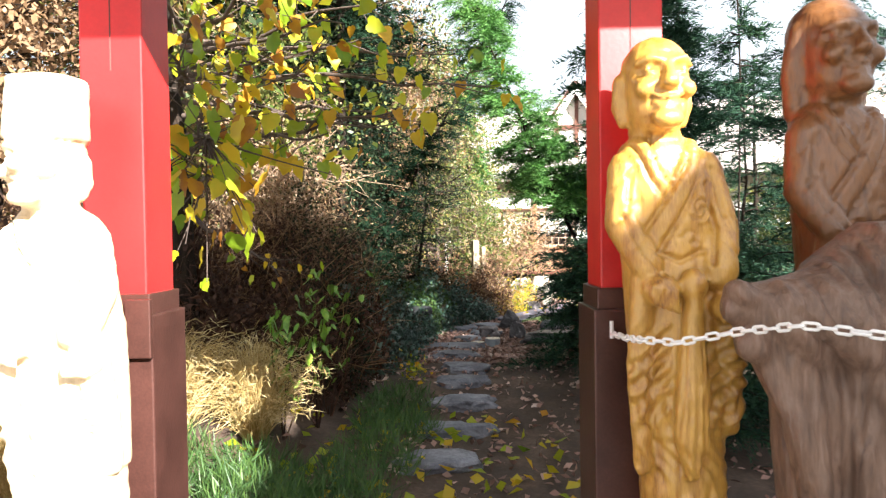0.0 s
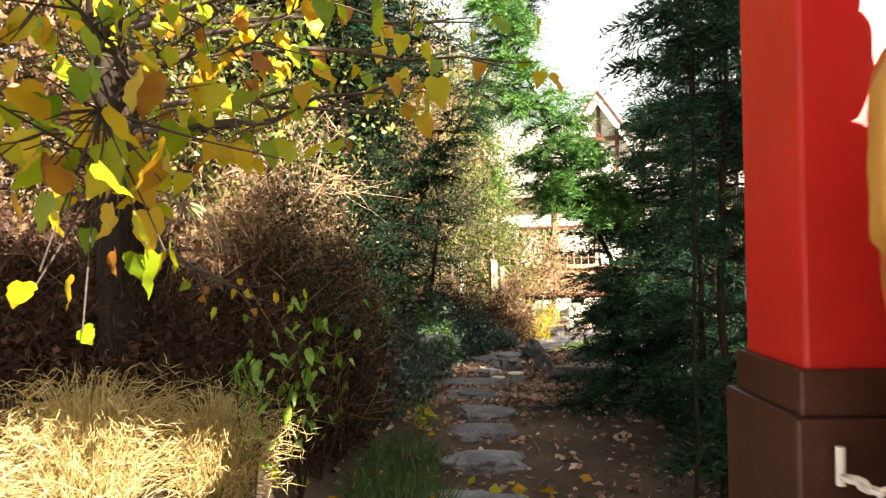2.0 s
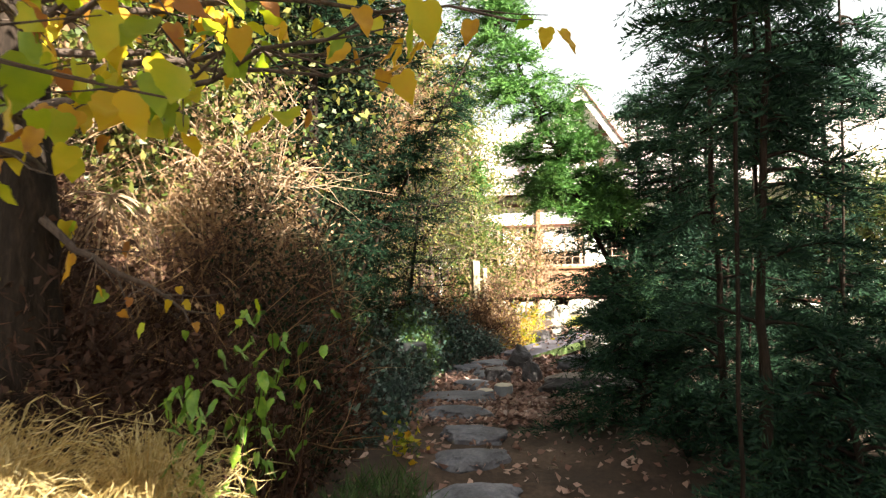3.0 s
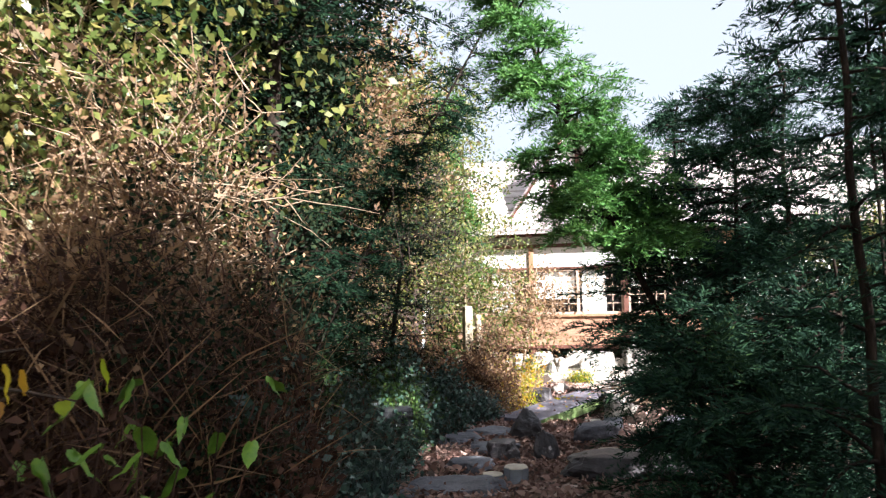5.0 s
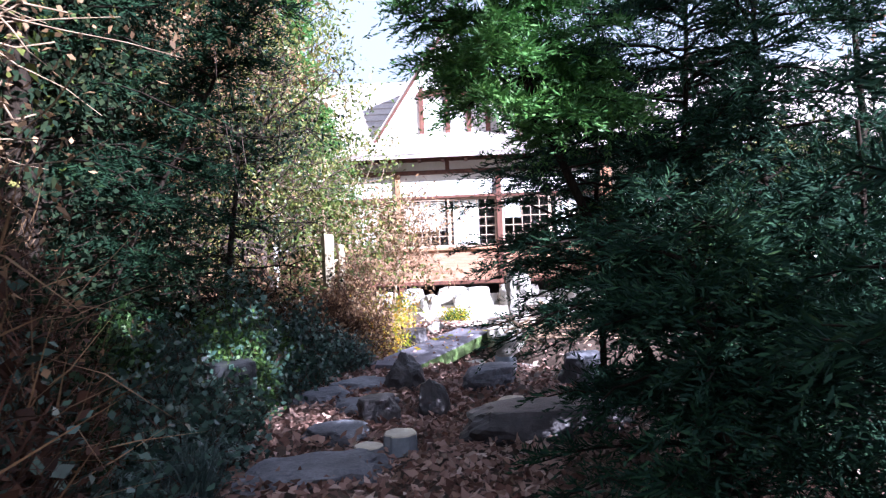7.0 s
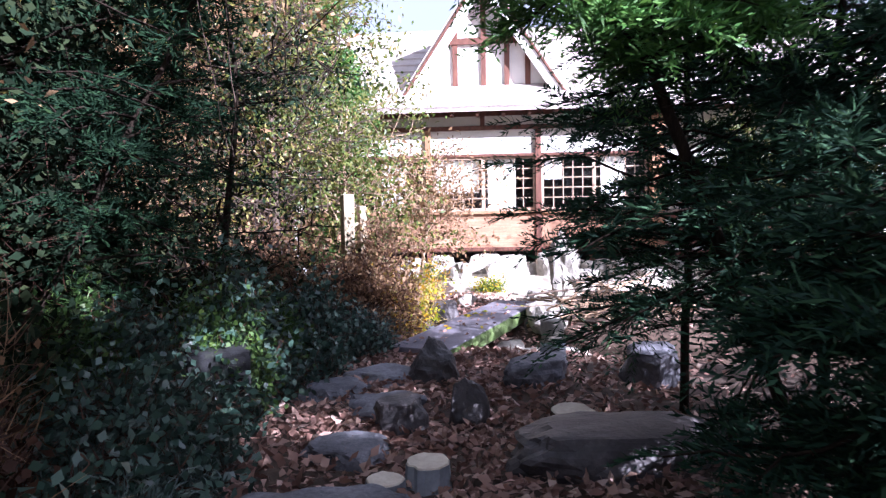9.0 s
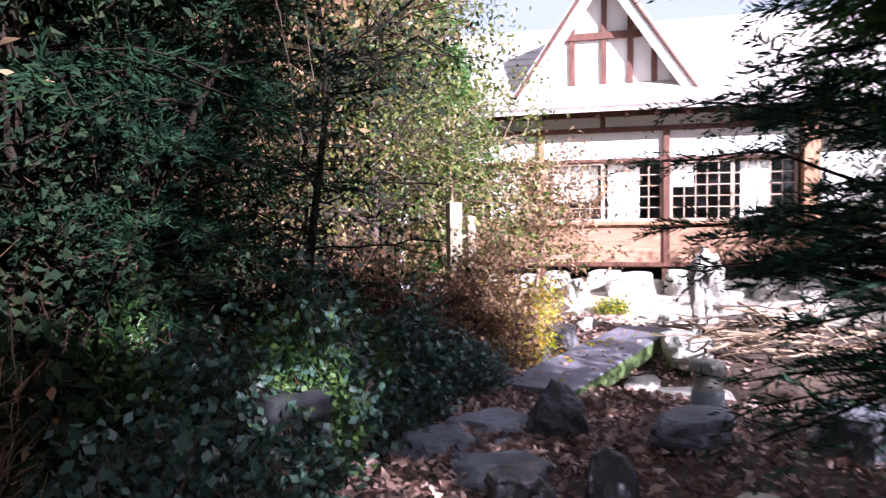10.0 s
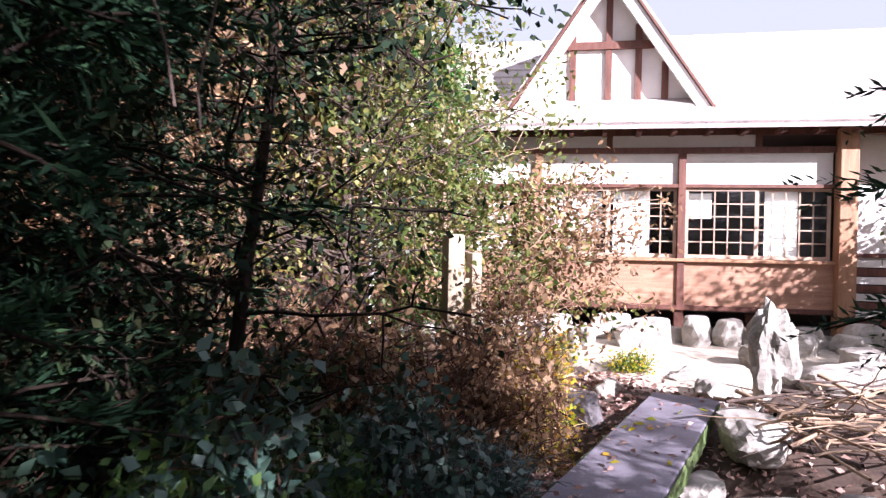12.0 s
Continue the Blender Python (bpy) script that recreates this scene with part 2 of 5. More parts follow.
def box(bm, x0, x1, y0, y1, z0, z1, bevel=0.0):
    v = [bm.verts.new((x, y, z)) for z in (z0, z1) for y in (y0, y1) for x in (x0, x1)]
    fs = [bm.faces.new([v[k] for k in q]) for q in ((0, 2, 3, 1), (4, 5, 7, 6), (0, 1, 5, 4), (2, 6, 7, 3), (0, 4, 6, 2), (1, 3, 7, 5))]
    if bevel:
        es = list({e for f in fs for e in f.edges})
        bmesh.ops.bevel(bm, geom=es, offset=bevel, segments=2, affect="EDGES", profile=0.6)
    return bm


def boxed(*a, bevel=0.0):
    return box(bmesh.new(), *a, bevel=bevel)


def array_mesh(name, verts, quads, mat, parent=None, smooth=False, label=""):
    """A mesh straight from arrays: verts (n,3), quads (m,4)."""
    me = bpy.data.meshes.new(name)
    verts, quads = np.asarray(verts, np.float32), np.asarray(quads, np.int32)
    k = quads.shape[1]
    me.vertices.add(len(verts))
    me.vertices.foreach_set("co", verts.ravel())
    me.loops.add(quads.size)
    me.loops.foreach_set("vertex_index", quads.ravel())
    me.polygons.add(len(quads))
    me.polygons.foreach_set("loop_start", np.arange(0, quads.size, k, dtype=np.int32))
    me.update(calc_edges=True)
    if smooth:
        me.polygons.foreach_set("use_smooth", [True] * len(quads))
    me.materials.append(mat)
    ob = new(name, me)
    if parent is not None:
        ob.parent = parent
    if label:
        ob["label"] = label
    return ob


def unit(v):
    return v / np.maximum(np.linalg.norm(v, axis=1, keepdims=True), 1e-6)


def kites(c, axis, length, width, rng, fold=0.12):
    """Leaf blades: base c, direction axis, folded a little along the midrib."""
    n = len(c)
    axis = unit(axis)
    side = unit(np.cross(axis, rng.normal(size=(n, 3))))
    up = np.cross(side, axis)
    L, W = np.broadcast_to(length, n)[:, None], np.broadcast_to(width, n)[:, None]
    mid = c + axis * L * 0.42 + up * L * fold
    v = np.stack([c, mid + side * W / 2, c + axis * L, mid - side * W / 2], 1).reshape(-1, 3)
    return v, np.arange(4 * n).reshape(n, 4)


def stack(parts):
    vs, qs, o = [], [], 0
    for v, q in parts:
        vs.append(v)
        qs.append(q + o)
        o += len(v)
    return np.concatenate(vs), np.concatenate(qs)


def tube(points, radii, sides=6):
    """A tapered limb along points."""
    p = np.asarray(points, float)
    t = unit(np.gradient(p, axis=0))
    ref = np.array([0.31, 0.17, 0.93]) if abs(t[0][2]) < 0.9 else np.array([1.0, 0.2, 0.0])
    a = unit(np.cross(t, ref))
    b = np.cross(t, a)
    ang = np.arange(sides) * 2 * math.pi / sides
    r = np.broadcast_to(radii, len(p))[:, None, None]
    v = p[:, None, :] + r * (np.cos(ang)[None, :, None] * a[:, None, :] + np.sin(ang)[None, :, None] * b[:, None, :])
    q = []
    for i in range(len(p) - 1):
        for k in range(sides):
            q.append((i * sides + k, i * sides + (k + 1) % sides, (i + 1) * sides + (k + 1) % sides, (i + 1) * sides + k))
    return v.reshape(-1, 3), np.array(q)


def wander(start, end, n, amount, rng):
    t = np.linspace(0, 1, n)[:, None]
    p = np.asarray(start) * (1 - t) + np.asarray(end) * t
    w = np.cumsum(rng.normal(size=(n, 3)) * amount, axis=0)
    w -= w[0]
    return p + w * np.sin(t * math.pi * 0.5)


# ---- ground ----
def smooth(a, b, x):
    t = np.clip((x - a) / (b - a), 0, 1)
    return t * t * (3 - 2 * t)


def ground_height(x, y):
    x, y = np.asarray(x, float), np.asarray(y, float)
    z = -0.36 - 0.10 * smooth(2.2, 3.6, y) + 0.13 * smooth(5.0, 6.4, y) - 0.10 * smooth(7.0, 9.5, y)
    z = z + 0.02 * np.sin(x * 3.1 + y * 1.7) * np.sin(y * 2.3 - x)
    bank = smooth(0.0, 2.6, -1.15 - x - 0.18 * np.sin(y * 1.1)) * smooth(3.2, 5.5, y) * (1 - smooth(13, 19, y))
    z = z + 1.0 * bank
    along = (x - 1.35) * 0.81 - (y - 12.2) * 0.58
    across = (x - 1.35) * 0.58 + (y - 12.2) * 0.81
    z = z - 0.42 * np.exp(-((across + 0.1 * np.sin(along * 2)) / 0.62) ** 2) * smooth(-2.6, -0.9, along)
    z = z + 0.1 * smooth(14, 16, y) * smooth(0, 2, x)
    far = np.hypot(x, y - 8)
    z = z + 9.0 * smooth(24, 90, far) * smooth(-10, 25, y) + 14.0 * smooth(60, 240, far) * smooth(0, 40, y)
    return z


def gz(x, y):
    return float(ground_height(x, y))


def spaced(lo, hi, step, far):
    mid = list(np.arange(lo, hi + 1e-6, step))
    out, d = [], step
    v = hi
    while v < far:
        d *= 1.22
        v += d
        out.append(v)
    neg, d, v = [], step, lo
    while v > -far:
        d *= 1.22
        v -= d
        neg.append(v)
    return np.array(neg[::-1] + mid + out)


gx, gy = spaced(-5, 7, 0.1, 900), spaced(-1, 18, 0.1, 900)
GX, GY = np.meshgrid(gx, gy)
GZ = ground_height(GX, GY)
rough = np.random.default_rng(5).normal(size=GZ.shape) * 0.008
near = (np.abs(GX) < 8) & (GY > -2) & (GY < 19)
GZ = GZ + rough * near
nx, ny = len(gx), len(gy)
idx = np.arange(nx * ny).reshape(ny, nx)
ground = array_mesh("ground", np.stack([GX, GY, GZ], -1).reshape(-1, 3), np.stack([idx[:-1, :-1], idx[:-1, 1:], idx[1:, 1:], idx[1:, :-1]], -1).reshape(-1, 4), M_SOIL, smooth=True)
tagged(ground, "brown soil garden ground with a bank and a dry stream bed", "ground", kind="structure")


# pale sandy yard before the house
sx_, sy_ = np.meshgrid(np.arange(1.2, 9.0, 0.15), np.arange(13.4, 17.6, 0.15))
sz_ = ground_height(sx_, sy_) + 0.03 - 0.08 * (1 - smooth(0.0, 0.9, np.minimum(np.minimum(sx_ - 1.2, 9.0 - sx_), sy_ - 13.4 + 0.3 * np.sin(sx_ * 3))))
ii = np.arange(sx_.size).reshape(sx_.shape)
tagged(array_mesh("yard", np.stack([sx_, sy_, sz_], -1).reshape(-1, 3), np.stack([ii[:-1, :-1], ii[:-1, 1:], ii[1:, 1:], ii[1:, :-1]], -1).reshape(-1, 4), M_SAND, smooth=True), "pale sandy yard in the sun before the house", "ground", kind="structure")

# ---- house ----
HOUSE = pose(1.80, 17.32, 0, 0, 0, -16.2)
BAY = 1.96


def housed(ob, label="", category="", kind="", group=""):
    ob.matrix_world = HOUSE
    return tagged(ob, label, category, group, kind)


house = housed(new("house"), "timber framed house with white plaster and pale roofs", "house")


def hpart(name, bm, mat, label=""):
    return part(name, bm, mat, house, label)


hpart("sill_panel", boxed(-2.4, 2 * BAY + 0.02, 0.0, 0.05, 0.07, 0.70), M_PANEL, "sunlit cedar boarding below the windows")
hpart("bottom_rail", boxed(-2.4, 2 * BAY, -0.03, 0.08, 0.03, 0.10, bevel=0.008), M_TIMBER)
hpart("window_sill", boxed(-2.4, 2 * BAY, -0.07, 0.10, 0.70, 0.745, bevel=0.006), M_POSTWOOD)
hpart("window_head", boxed(-2.4, 2 * BAY, -0.03, 0.10, 1.715, 1.765, bevel=0.005), M_TIMBER)
for i in range(-1, 2):
    hpart("plaster_panel", boxed(i * BAY + 0.05, (i + 1) * BAY - 0.05, 0.03, 0.09, 1.765, 2.19), M_PLASTER)
    hpart("plaster_panel", boxed(i * BAY - BAY / 2 + 0.04, i * BAY + BAY / 2 - 0.04, 0.03, 0.09, 2.27, 2.44), M_PLASTER)
hpart("beam", boxed(-2.4, 2 * BAY, -0.02, 0.10, 2.19, 2.27, bevel=0.006), M_TIMBER)
hpart("wall_plate", boxed(-2.4, 12, 0.0, 0.12, 2.44, 2.6), M_TIMBER)
for i in range(-1, 2):
    hpart("post", boxed(i * BAY - 0.05, i * BAY + 0.05, -0.035, 0.11, 0.07, 2.2, bevel=0.006), M_TIMBER if i % 2 else M_POSTWOOD)
    hpart("short_stud", boxed((i + 0.5) * BAY - 0.04, (i + 0.5) * BAY + 0.04, -0.01, 0.1, 2.27, 2.44), M_TIMBER)
    hpart("floor_post", boxed(i * BAY - 0.06, i * BAY + 0.06, 0.02, 0.14, -0.42, 0.07), M_TIMBER)
    hpart("floor_post", boxed((i + 0.5) * BAY - 0.05, (i + 0.5) * BAY + 0.05, 0.25, 0.35, -0.42, 0.07), M_TIMBER)
hpart("corner_post", boxed(2 * BAY - 0.02, 2 * BAY + 0.20, -0.16, 0.06, -0.25, 2.5, bevel=0.012), M_POSTWOOD, "thick orange brown corner post")
hpart("post_stone", boxed(2 * BAY - 0.08, 2 * BAY + 0.26, -0.22, 0.12, -0.45, -0.25, bevel=0.03), M_PALESTONE)
# right wing
hpart("wing_wall", boxed(2 * BAY + 0.2, 12, 0.35, 0.45, 0.75, 2.5), M_PLASTER)
for k in range(9):
    hpart("wing_board", boxed(2 * BAY + 0.2, 12, 0.32 - 0.004 * (k % 2), 0.36, -0.25 + k * 0.115, -0.25 + k * 0.115 + 0.1, bevel=0.004), M_TIMBER if k % 2 else M_PLASTER)
hpart("wing_rail", boxed(2 * BAY + 0.2, 12, 0.30, 0.37, 0.8, 0.86), M_TIMBER)
# inside and back; the room's dimness is put into its dark surfaces
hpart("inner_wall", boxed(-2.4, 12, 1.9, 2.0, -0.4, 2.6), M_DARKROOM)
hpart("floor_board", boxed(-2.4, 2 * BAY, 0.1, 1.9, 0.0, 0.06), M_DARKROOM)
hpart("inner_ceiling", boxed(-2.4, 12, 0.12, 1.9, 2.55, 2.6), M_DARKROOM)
hpart("end_wall", boxed(-2.5, -2.4, 0, 6, -0.4, 2.6), M_PLASTER)
hpart("end_wall", boxed(12.0, 12.1, 0, 6, -0.4, 2.6), M_PLASTER)
hpart("back_wall", boxed(-2.4, 12, 6, 6.1, -0.4, 2.6), M_PLASTER)
# roof: deep eave, main slope and a gable standing on it
SLOPE = 0.62


def slope_slab(u0, u1, v0, z0, v1, z1, thick):
    bm = bmesh.new()
    v = [bm.verts.new(p) for p in ((u0, v0, z0), (u1, v0, z0), (u1, v1, z1), (u0, v1, z1), (u0, v0, z0 - thick), (u1, v0, z0 - thick), (u1, v1, z1 - thick), (u0, v1, z1 - thick))]
    for q in ((0, 1, 2, 3), (7, 6, 5, 4), (0, 4, 5, 1), (1, 5, 6, 2), (2, 6, 7, 3), (3, 7, 4, 0)):
        bm.faces.new([v[k] for k in q])
    return bm


for k in range(14):
    v0, v1 = -0.47 + k * 0.33, -0.47 + (k + 1) * 0.33 + 0.03
    hpart("roof_course", slope_slab(-3.2, 13, v0, 2.53 + 0.03 + k * 0.33 * SLOPE * (0.45 if k < 3 else 1.0) - (0 if k < 3 else 3 * 0.33 * SLOPE * 0.55), v1, 2.53 + 0.015 + (k + 1) * 0.33 * SLOPE * (0.45 if k < 3 else 1.0) - (0 if k < 3 else 3 * 0.33 * SLOPE * 0.55), 0.05), M_ROOF)
hpart("fascia", boxed(-3.2, 13, -0.47, -0.43, 2.46, 2.55), M_ROOF, "pinkish eave edge")
hpart("soffit", slope_slab(-3.2, 13, -0.43, 2.50, 0.1, 2.57, 0.02), M_TIMBER)
raf = hpart("rafter", boxed(-0.03, 0.03, -0.4, 0.0, 2.42, 2.48), M_TIMBER)
for k in range(-5, 26):
    if k:
        share(raf, house, pose(k * 0.45, 0, 0))
GU, GV, GF, GA, GH = 1.0, 1.15, 2.98, 5.2, 1.5
hpart("gable_wall", (lambda bm: (bm.faces.new([bm.verts.new(p) for p in ((GU - GH + 0.1, GV, GF), (GU + GH - 0.1, GV, GF), (GU, GV, GA - 0.15))]), bm)[1])(bmesh.new()), M_PLASTER)
for u in (-0.55, 0.0, 0.45, 0.85):
    hpart("gable_stud", boxed(GU + u - 0.05, GU + u + 0.05, GV - 0.05, GV - 0.004, GF, GF + (GH - abs(u)) * (GA - GF) / GH - 0.18), M_TIMBER)
for z, w in ((0.06, 1.3), (1.05, 0.7)):
    hpart("gable_rail", boxed(GU - w, GU + w, GV - 0.07, GV - 0.008, GF + z - 0.06, GF + z + 0.06), M_TIMBER)
for s in (-1, 1):
    ln = math.hypot(GH + 0.15, (GA - GF) * (GH + 0.15) / GH)
    th = math.degrees(math.atan2(GA - GF, GH))
    for nm, d0, d1, off, m in (("bargeboard", -0.32, -0.26, -0.17, M_PLASTER), ("roof_edge", -0.36, -0.24, 0.0, M_TIMBER), ("gable_roof", -0.30, 3.0, 0.03, M_ROOF)):
        ob = hpart(nm, boxed(0, ln, GV + d0, GV + d1, off, off + (0.16 if nm == "bargeboard" else 0.035 if nm == "roof_edge" else 0.06)), m)
        ob.matrix_basis = pose(GU, 0, GA) @ pose(0, 0, 0, 0, th, 0) if s > 0 else pose(GU, 0, GA) @ Matrix.Diagonal((-1, 1, 1, 1)) @ pose(0, 0, 0, 0, th, 0)
hpart("gable_back", boxed(GU - 0.1, GU + 0.1, GV + 2.9, GV + 3.0, GF, GA), M_ROOF)

M_SASH = surface("pale weathered sash wood", [(0.3, (0.34, 0.22, 0.15)), (0.7, (0.55, 0.42, 0.32))], 6.0, 0.6, 0.2, 60.0)
# windows: two sliding sashes in each bay
M_GLASS, nt, b = material("window glass")
b.inputs["Transmission Weight"].default_value, b.inputs["Roughness"].default_value, b.inputs["IOR"].default_value = 1.0, 0.02, 1.45
b.inputs["Base Color"].default_value = (0.9, 0.95, 0.93, 1)
COLS, ROWS_N = 5, 5
for i in range(-1, 2):
    win = housed(new("window_%d" % (i + 2)), "sliding wooden lattice window with small panes", "window", kind="structure")
    for s in (0, 1):
        u0, v0 = i * BAY + 0.055 + s * (BAY / 2 - 0.065), 0.012 + 0.035 * s
        u1 = u0 + BAY / 2 - 0.045
        bm = bmesh.new()
        z0, z1 = 0.75, 1.712
        for a in ((u0, u0 + 0.04, z0, z1), (u1 - 0.04, u1, z0, z1), (u0 + 0.04, u1 - 0.04, z0, z0 + 0.05), (u0 + 0.04, u1 - 0.04, z1 - 0.04, z1)):
            box(bm, a[0], a[1], v0, v0 + 0.028, a[2], a[3])
        du, dz = (u1 - u0 - 0.08) / COLS, (z1 - z0 - 0.09) / ROWS_N
        for c in range(1, COLS):
            box(bm, u0 + 0.04 + c * du - 0.008, u0 + 0.04 + c * du + 0.008, v0 + 0.003, v0 + 0.024, z0 + 0.05, z1 - 0.04)
        for r in range(1, ROWS_N):
            box(bm, u0 + 0.04, u1 - 0.04, v0 + 0.005, v0 + 0.022, z0 + 0.05 + r * dz - 0.008, z0 + 0.05 + r * dz + 0.008)
        sash = part("sash", bm, M_SASH, win)
        pane = part("pane", boxed(0, du - 0.01, 0, 0.004, 0, dz - 0.01), M_GLASS, sash)
        for c in range(COLS):
            for r in range(ROWS_N):
                m = pose(u0 + 0.045 + c * du, v0 + 0.012, z0 + 0.055 + r * dz)
                o = pane if (c, r) == (0, 0) else share(pane, sash, m)
                o.matrix_basis = m
                o.visible_shadow = False
    for k, (a, wd, zlo, zhi) in enumerate(((0.08, 0.82, 1.08, 1.66), (1.06, 0.5, 0.78, 1.68)) if i < 1 else ((0.12, 0.3, 1.3, 1.65), (1.12, 0.42, 0.76, 1.7))):
        part("paper_screen", boxed(i * BAY + a, i * BAY + a + wd, 0.16 + 0.03 * k, 0.175 + 0.03 * k, zlo, zhi), M_PAPER, win, "white paper screen behind the panes")

# ---- gate ----
gate = thing("gate", (-0.64, 1.83, gz(-0.64, 1.83)), "red lacquered wooden gate with brown metal-clad post feet", "gate")
gb = gate.matrix_world.translation


def gpart(name, bm, mat, label="", parent=gate):
    for v in bm.verts:
        v.co -= gb
    return part(name, bm, mat, parent, label)


for x0, x1 in ((-1.503, -1.315), (0.034, 0.222)):
    ps = gpart("post", boxed(x0, x1, 1.752, 1.94, -0.2, 2.4, bevel=0.006), M_RED, "red lacquered square post")
    gpart("crack", boxed((x0 + x1) / 2 - 0.0015, (x0 + x1) / 2 + 0.0015, 1.7505, 1.756, 1.55, 2.2), M_DARKROOM, "dark drying crack", ps)
    gpart("collar", boxed(x0 - 0.013, x1 + 0.013, 1.739, 1.953, 0.822, 0.886, bevel=0.004), M_SHEATH, "brown metal collar")
    gpart("sheath", boxed(x0 - 0.026, x1 + 0.026, 1.726, 1.966, -0.33, 0.824, bevel=0.006), M_SHEATH, "brown sheet metal foot")
gpart("lintel", boxed(-2.0, 0.72, 1.76, 1.93, 2.28, 2.48, bevel=0.01), M_RED)
flap = gpart("metal_flap", boxed(-1.36, -1.284, 1.70, 1.72, 0.70, 0.872, bevel=0.004), M_SHEATH, "bent loose metal flap")
for nm, y0, z0, y1, z1 in (("roof_slope", 0.62, 2.40, 1.86, 3.15), ("roof_slope", 3.06, 2.40, 1.82, 3.15)):
    gpart(nm, slope_slab(-2.4, 1.15, y0, z0, y1, z1, 0.05), M_ROOF)
gpart("ridge", boxed(-2.45, 1.2, 1.75, 1.92, 3.11, 3.25, bevel=0.02), M_ROOF)


# ---- chains ----
def link_mesh(L=0.046, W=0.026, r=0.0045):
    bm = bmesh.new()
    n, k = 14, 6
    ring = []
    for i in range(n):
        a = 2 * math.pi * i / n
        c = Vector(((L - W) / 2 * (1 if math.cos(a) > 0 else -1) + math.cos(a) * (W / 2 - r), math.sin(a) * (W / 2 - r), 0))
        out = Vector((math.cos(a), math.sin(a), 0))
        ring.append([bm.verts.new(c + out * r * math.cos(2 * math.pi * j / k) + Vector((0, 0, 1)) * r * math.sin(2 * math.pi * j / k)) for j in range(k)])
    for i in range(n):
        for j in range(k):
            bm.faces.new((ring[i][j], ring[(i + 1) % n][j], ring[(i + 1) % n][(j + 1) % k], ring[i][(j + 1) % k]))
    return bm


def chain(points, mat, label, pitch=0.035, **size):
    p = np.array(points, float)
    seg = np.linalg.norm(np.diff(p, axis=0), axis=1)
    cum = np.concatenate([[0], np.cumsum(seg)])
    root = thing("chain", tuple(p[0]), label, "chain")
    o = None
    for i, d in enumerate(np.arange(pitch / 2, cum[-1], pitch)):
        c = Vector([np.interp(d, cum, p[:, j]) for j in range(3)])
        e = Vector([np.interp(min(d + 0.02, cum[-1]), cum, p[:, j]) - np.interp(max(d - 0.02, 0), cum, p[:, j]) for j in range(3)])
        m = Matrix.Translation(c - root.matrix_world.translation) @ e.to_track_quat("X", "Z").to_matrix().to_4x4() @ pose(0, 0, 0, 90 * (i % 2) + 20 * math.sin(i * 1.7))
        if o is None:
            o = part("link", link_mesh(**size), mat, root, smooth=True)
            o.matrix_basis = m
        else:
            share(o, root, m)
    hook = part("hook", (lambda bm: (bmesh.ops.create_cone(bm, segments=8, radius1=0.006, radius2=0.006, depth=0.05, cap_ends=True), bm)[1])(bmesh.new()), mat, root)
    hook.matrix_basis = pose(0, 0.012, 0.01, 0, 0, 0)
    return root


def sag(a, b, drop, n=14):
    a, b = np.array(a), np.array(b)
    return [tuple(a + (b - a) * t + np.array((0, 0, -4 * drop * t * (1 - t)))) for t in np.linspace(0, 1, n)]


chain([(0.056, 1.70, 0.757), (0.044, 1.5, 0.775), (0.046, 1.36, 0.792), (0.095, 1.27, 0.80), (0.19, 1.18, 0.836), (0.26, 1.05, 0.866), (0.38, 1.0, 0.852), (0.8, 0.85, 0.80), (1.2, 0.85, 0.75)], M_CHAIN, "white plastic link chain hanging from the gate post", 0.027, L=0.036, W=0.021, r=0.0036)
chain(sag((-1.37, 1.712, 0.70), (-1.72, 1.66, -0.05), 0.06), M_STEEL, "dark steel link chain hanging from the gate post", 0.04, L=0.05, W=0.022, r=0.004)


# ---- carved wooden statues ----
def ball(c, r, tilt=0.0, n=20):
    """A closed ellipsoid, as (verts, quads)."""
    th, ph = np.linspace(0, 2 * math.pi, n, endpoint=False), np.linspace(0.03, math.pi - 0.03, n // 2 + 2)
    T, P = np.meshgrid(th, ph)
    p = np.stack([np.cos(T) * np.sin(P) * r[0], np.sin(T) * np.sin(P) * r[1], np.cos(P) * r[2]], -1).reshape(-1, 3)
    ct, st = math.cos(tilt), math.sin(tilt)
    p = np.stack([p[:, 0] * ct + p[:, 2] * st, p[:, 1], -p[:, 0] * st + p[:, 2] * ct], 1) + np.asarray(c)
    i = np.arange(len(ph) * n).reshape(len(ph), n)
    q = np.stack([i[:-1], i[1:], np.roll(i[1:], -1, 1), np.roll(i[:-1], -1, 1)], -1).reshape(-1, 4)
    return p, q


def loft(rows, n=28, power=0.85):
    """A closed upright body through rows of (x, y, z, half width, half depth)."""
    rows = [(*rows[0][:3], 0.002, 0.002), *rows, (*rows[-1][:3], 0.002, 0.002)]
    th = np.linspace(0, 2 * math.pi, n, endpoint=False)
    cx, sx = np.sign(np.cos(th)) * np.abs(np.cos(th)) ** power, np.sign(np.sin(th)) * np.abs(np.sin(th)) ** power
    p = np.concatenate([np.stack([x + w * cx, y + d * sx, np.full(n, z)], 1) for x, y, z, w, d in rows])
    i = np.arange(len(rows) * n).reshape(len(rows), n)
    q = np.stack([i[:-1], np.roll(i[:-1], -1, 1), np.roll(i[1:], -1, 1), i[1:]], -1).reshape(-1, 4)
    return p, q


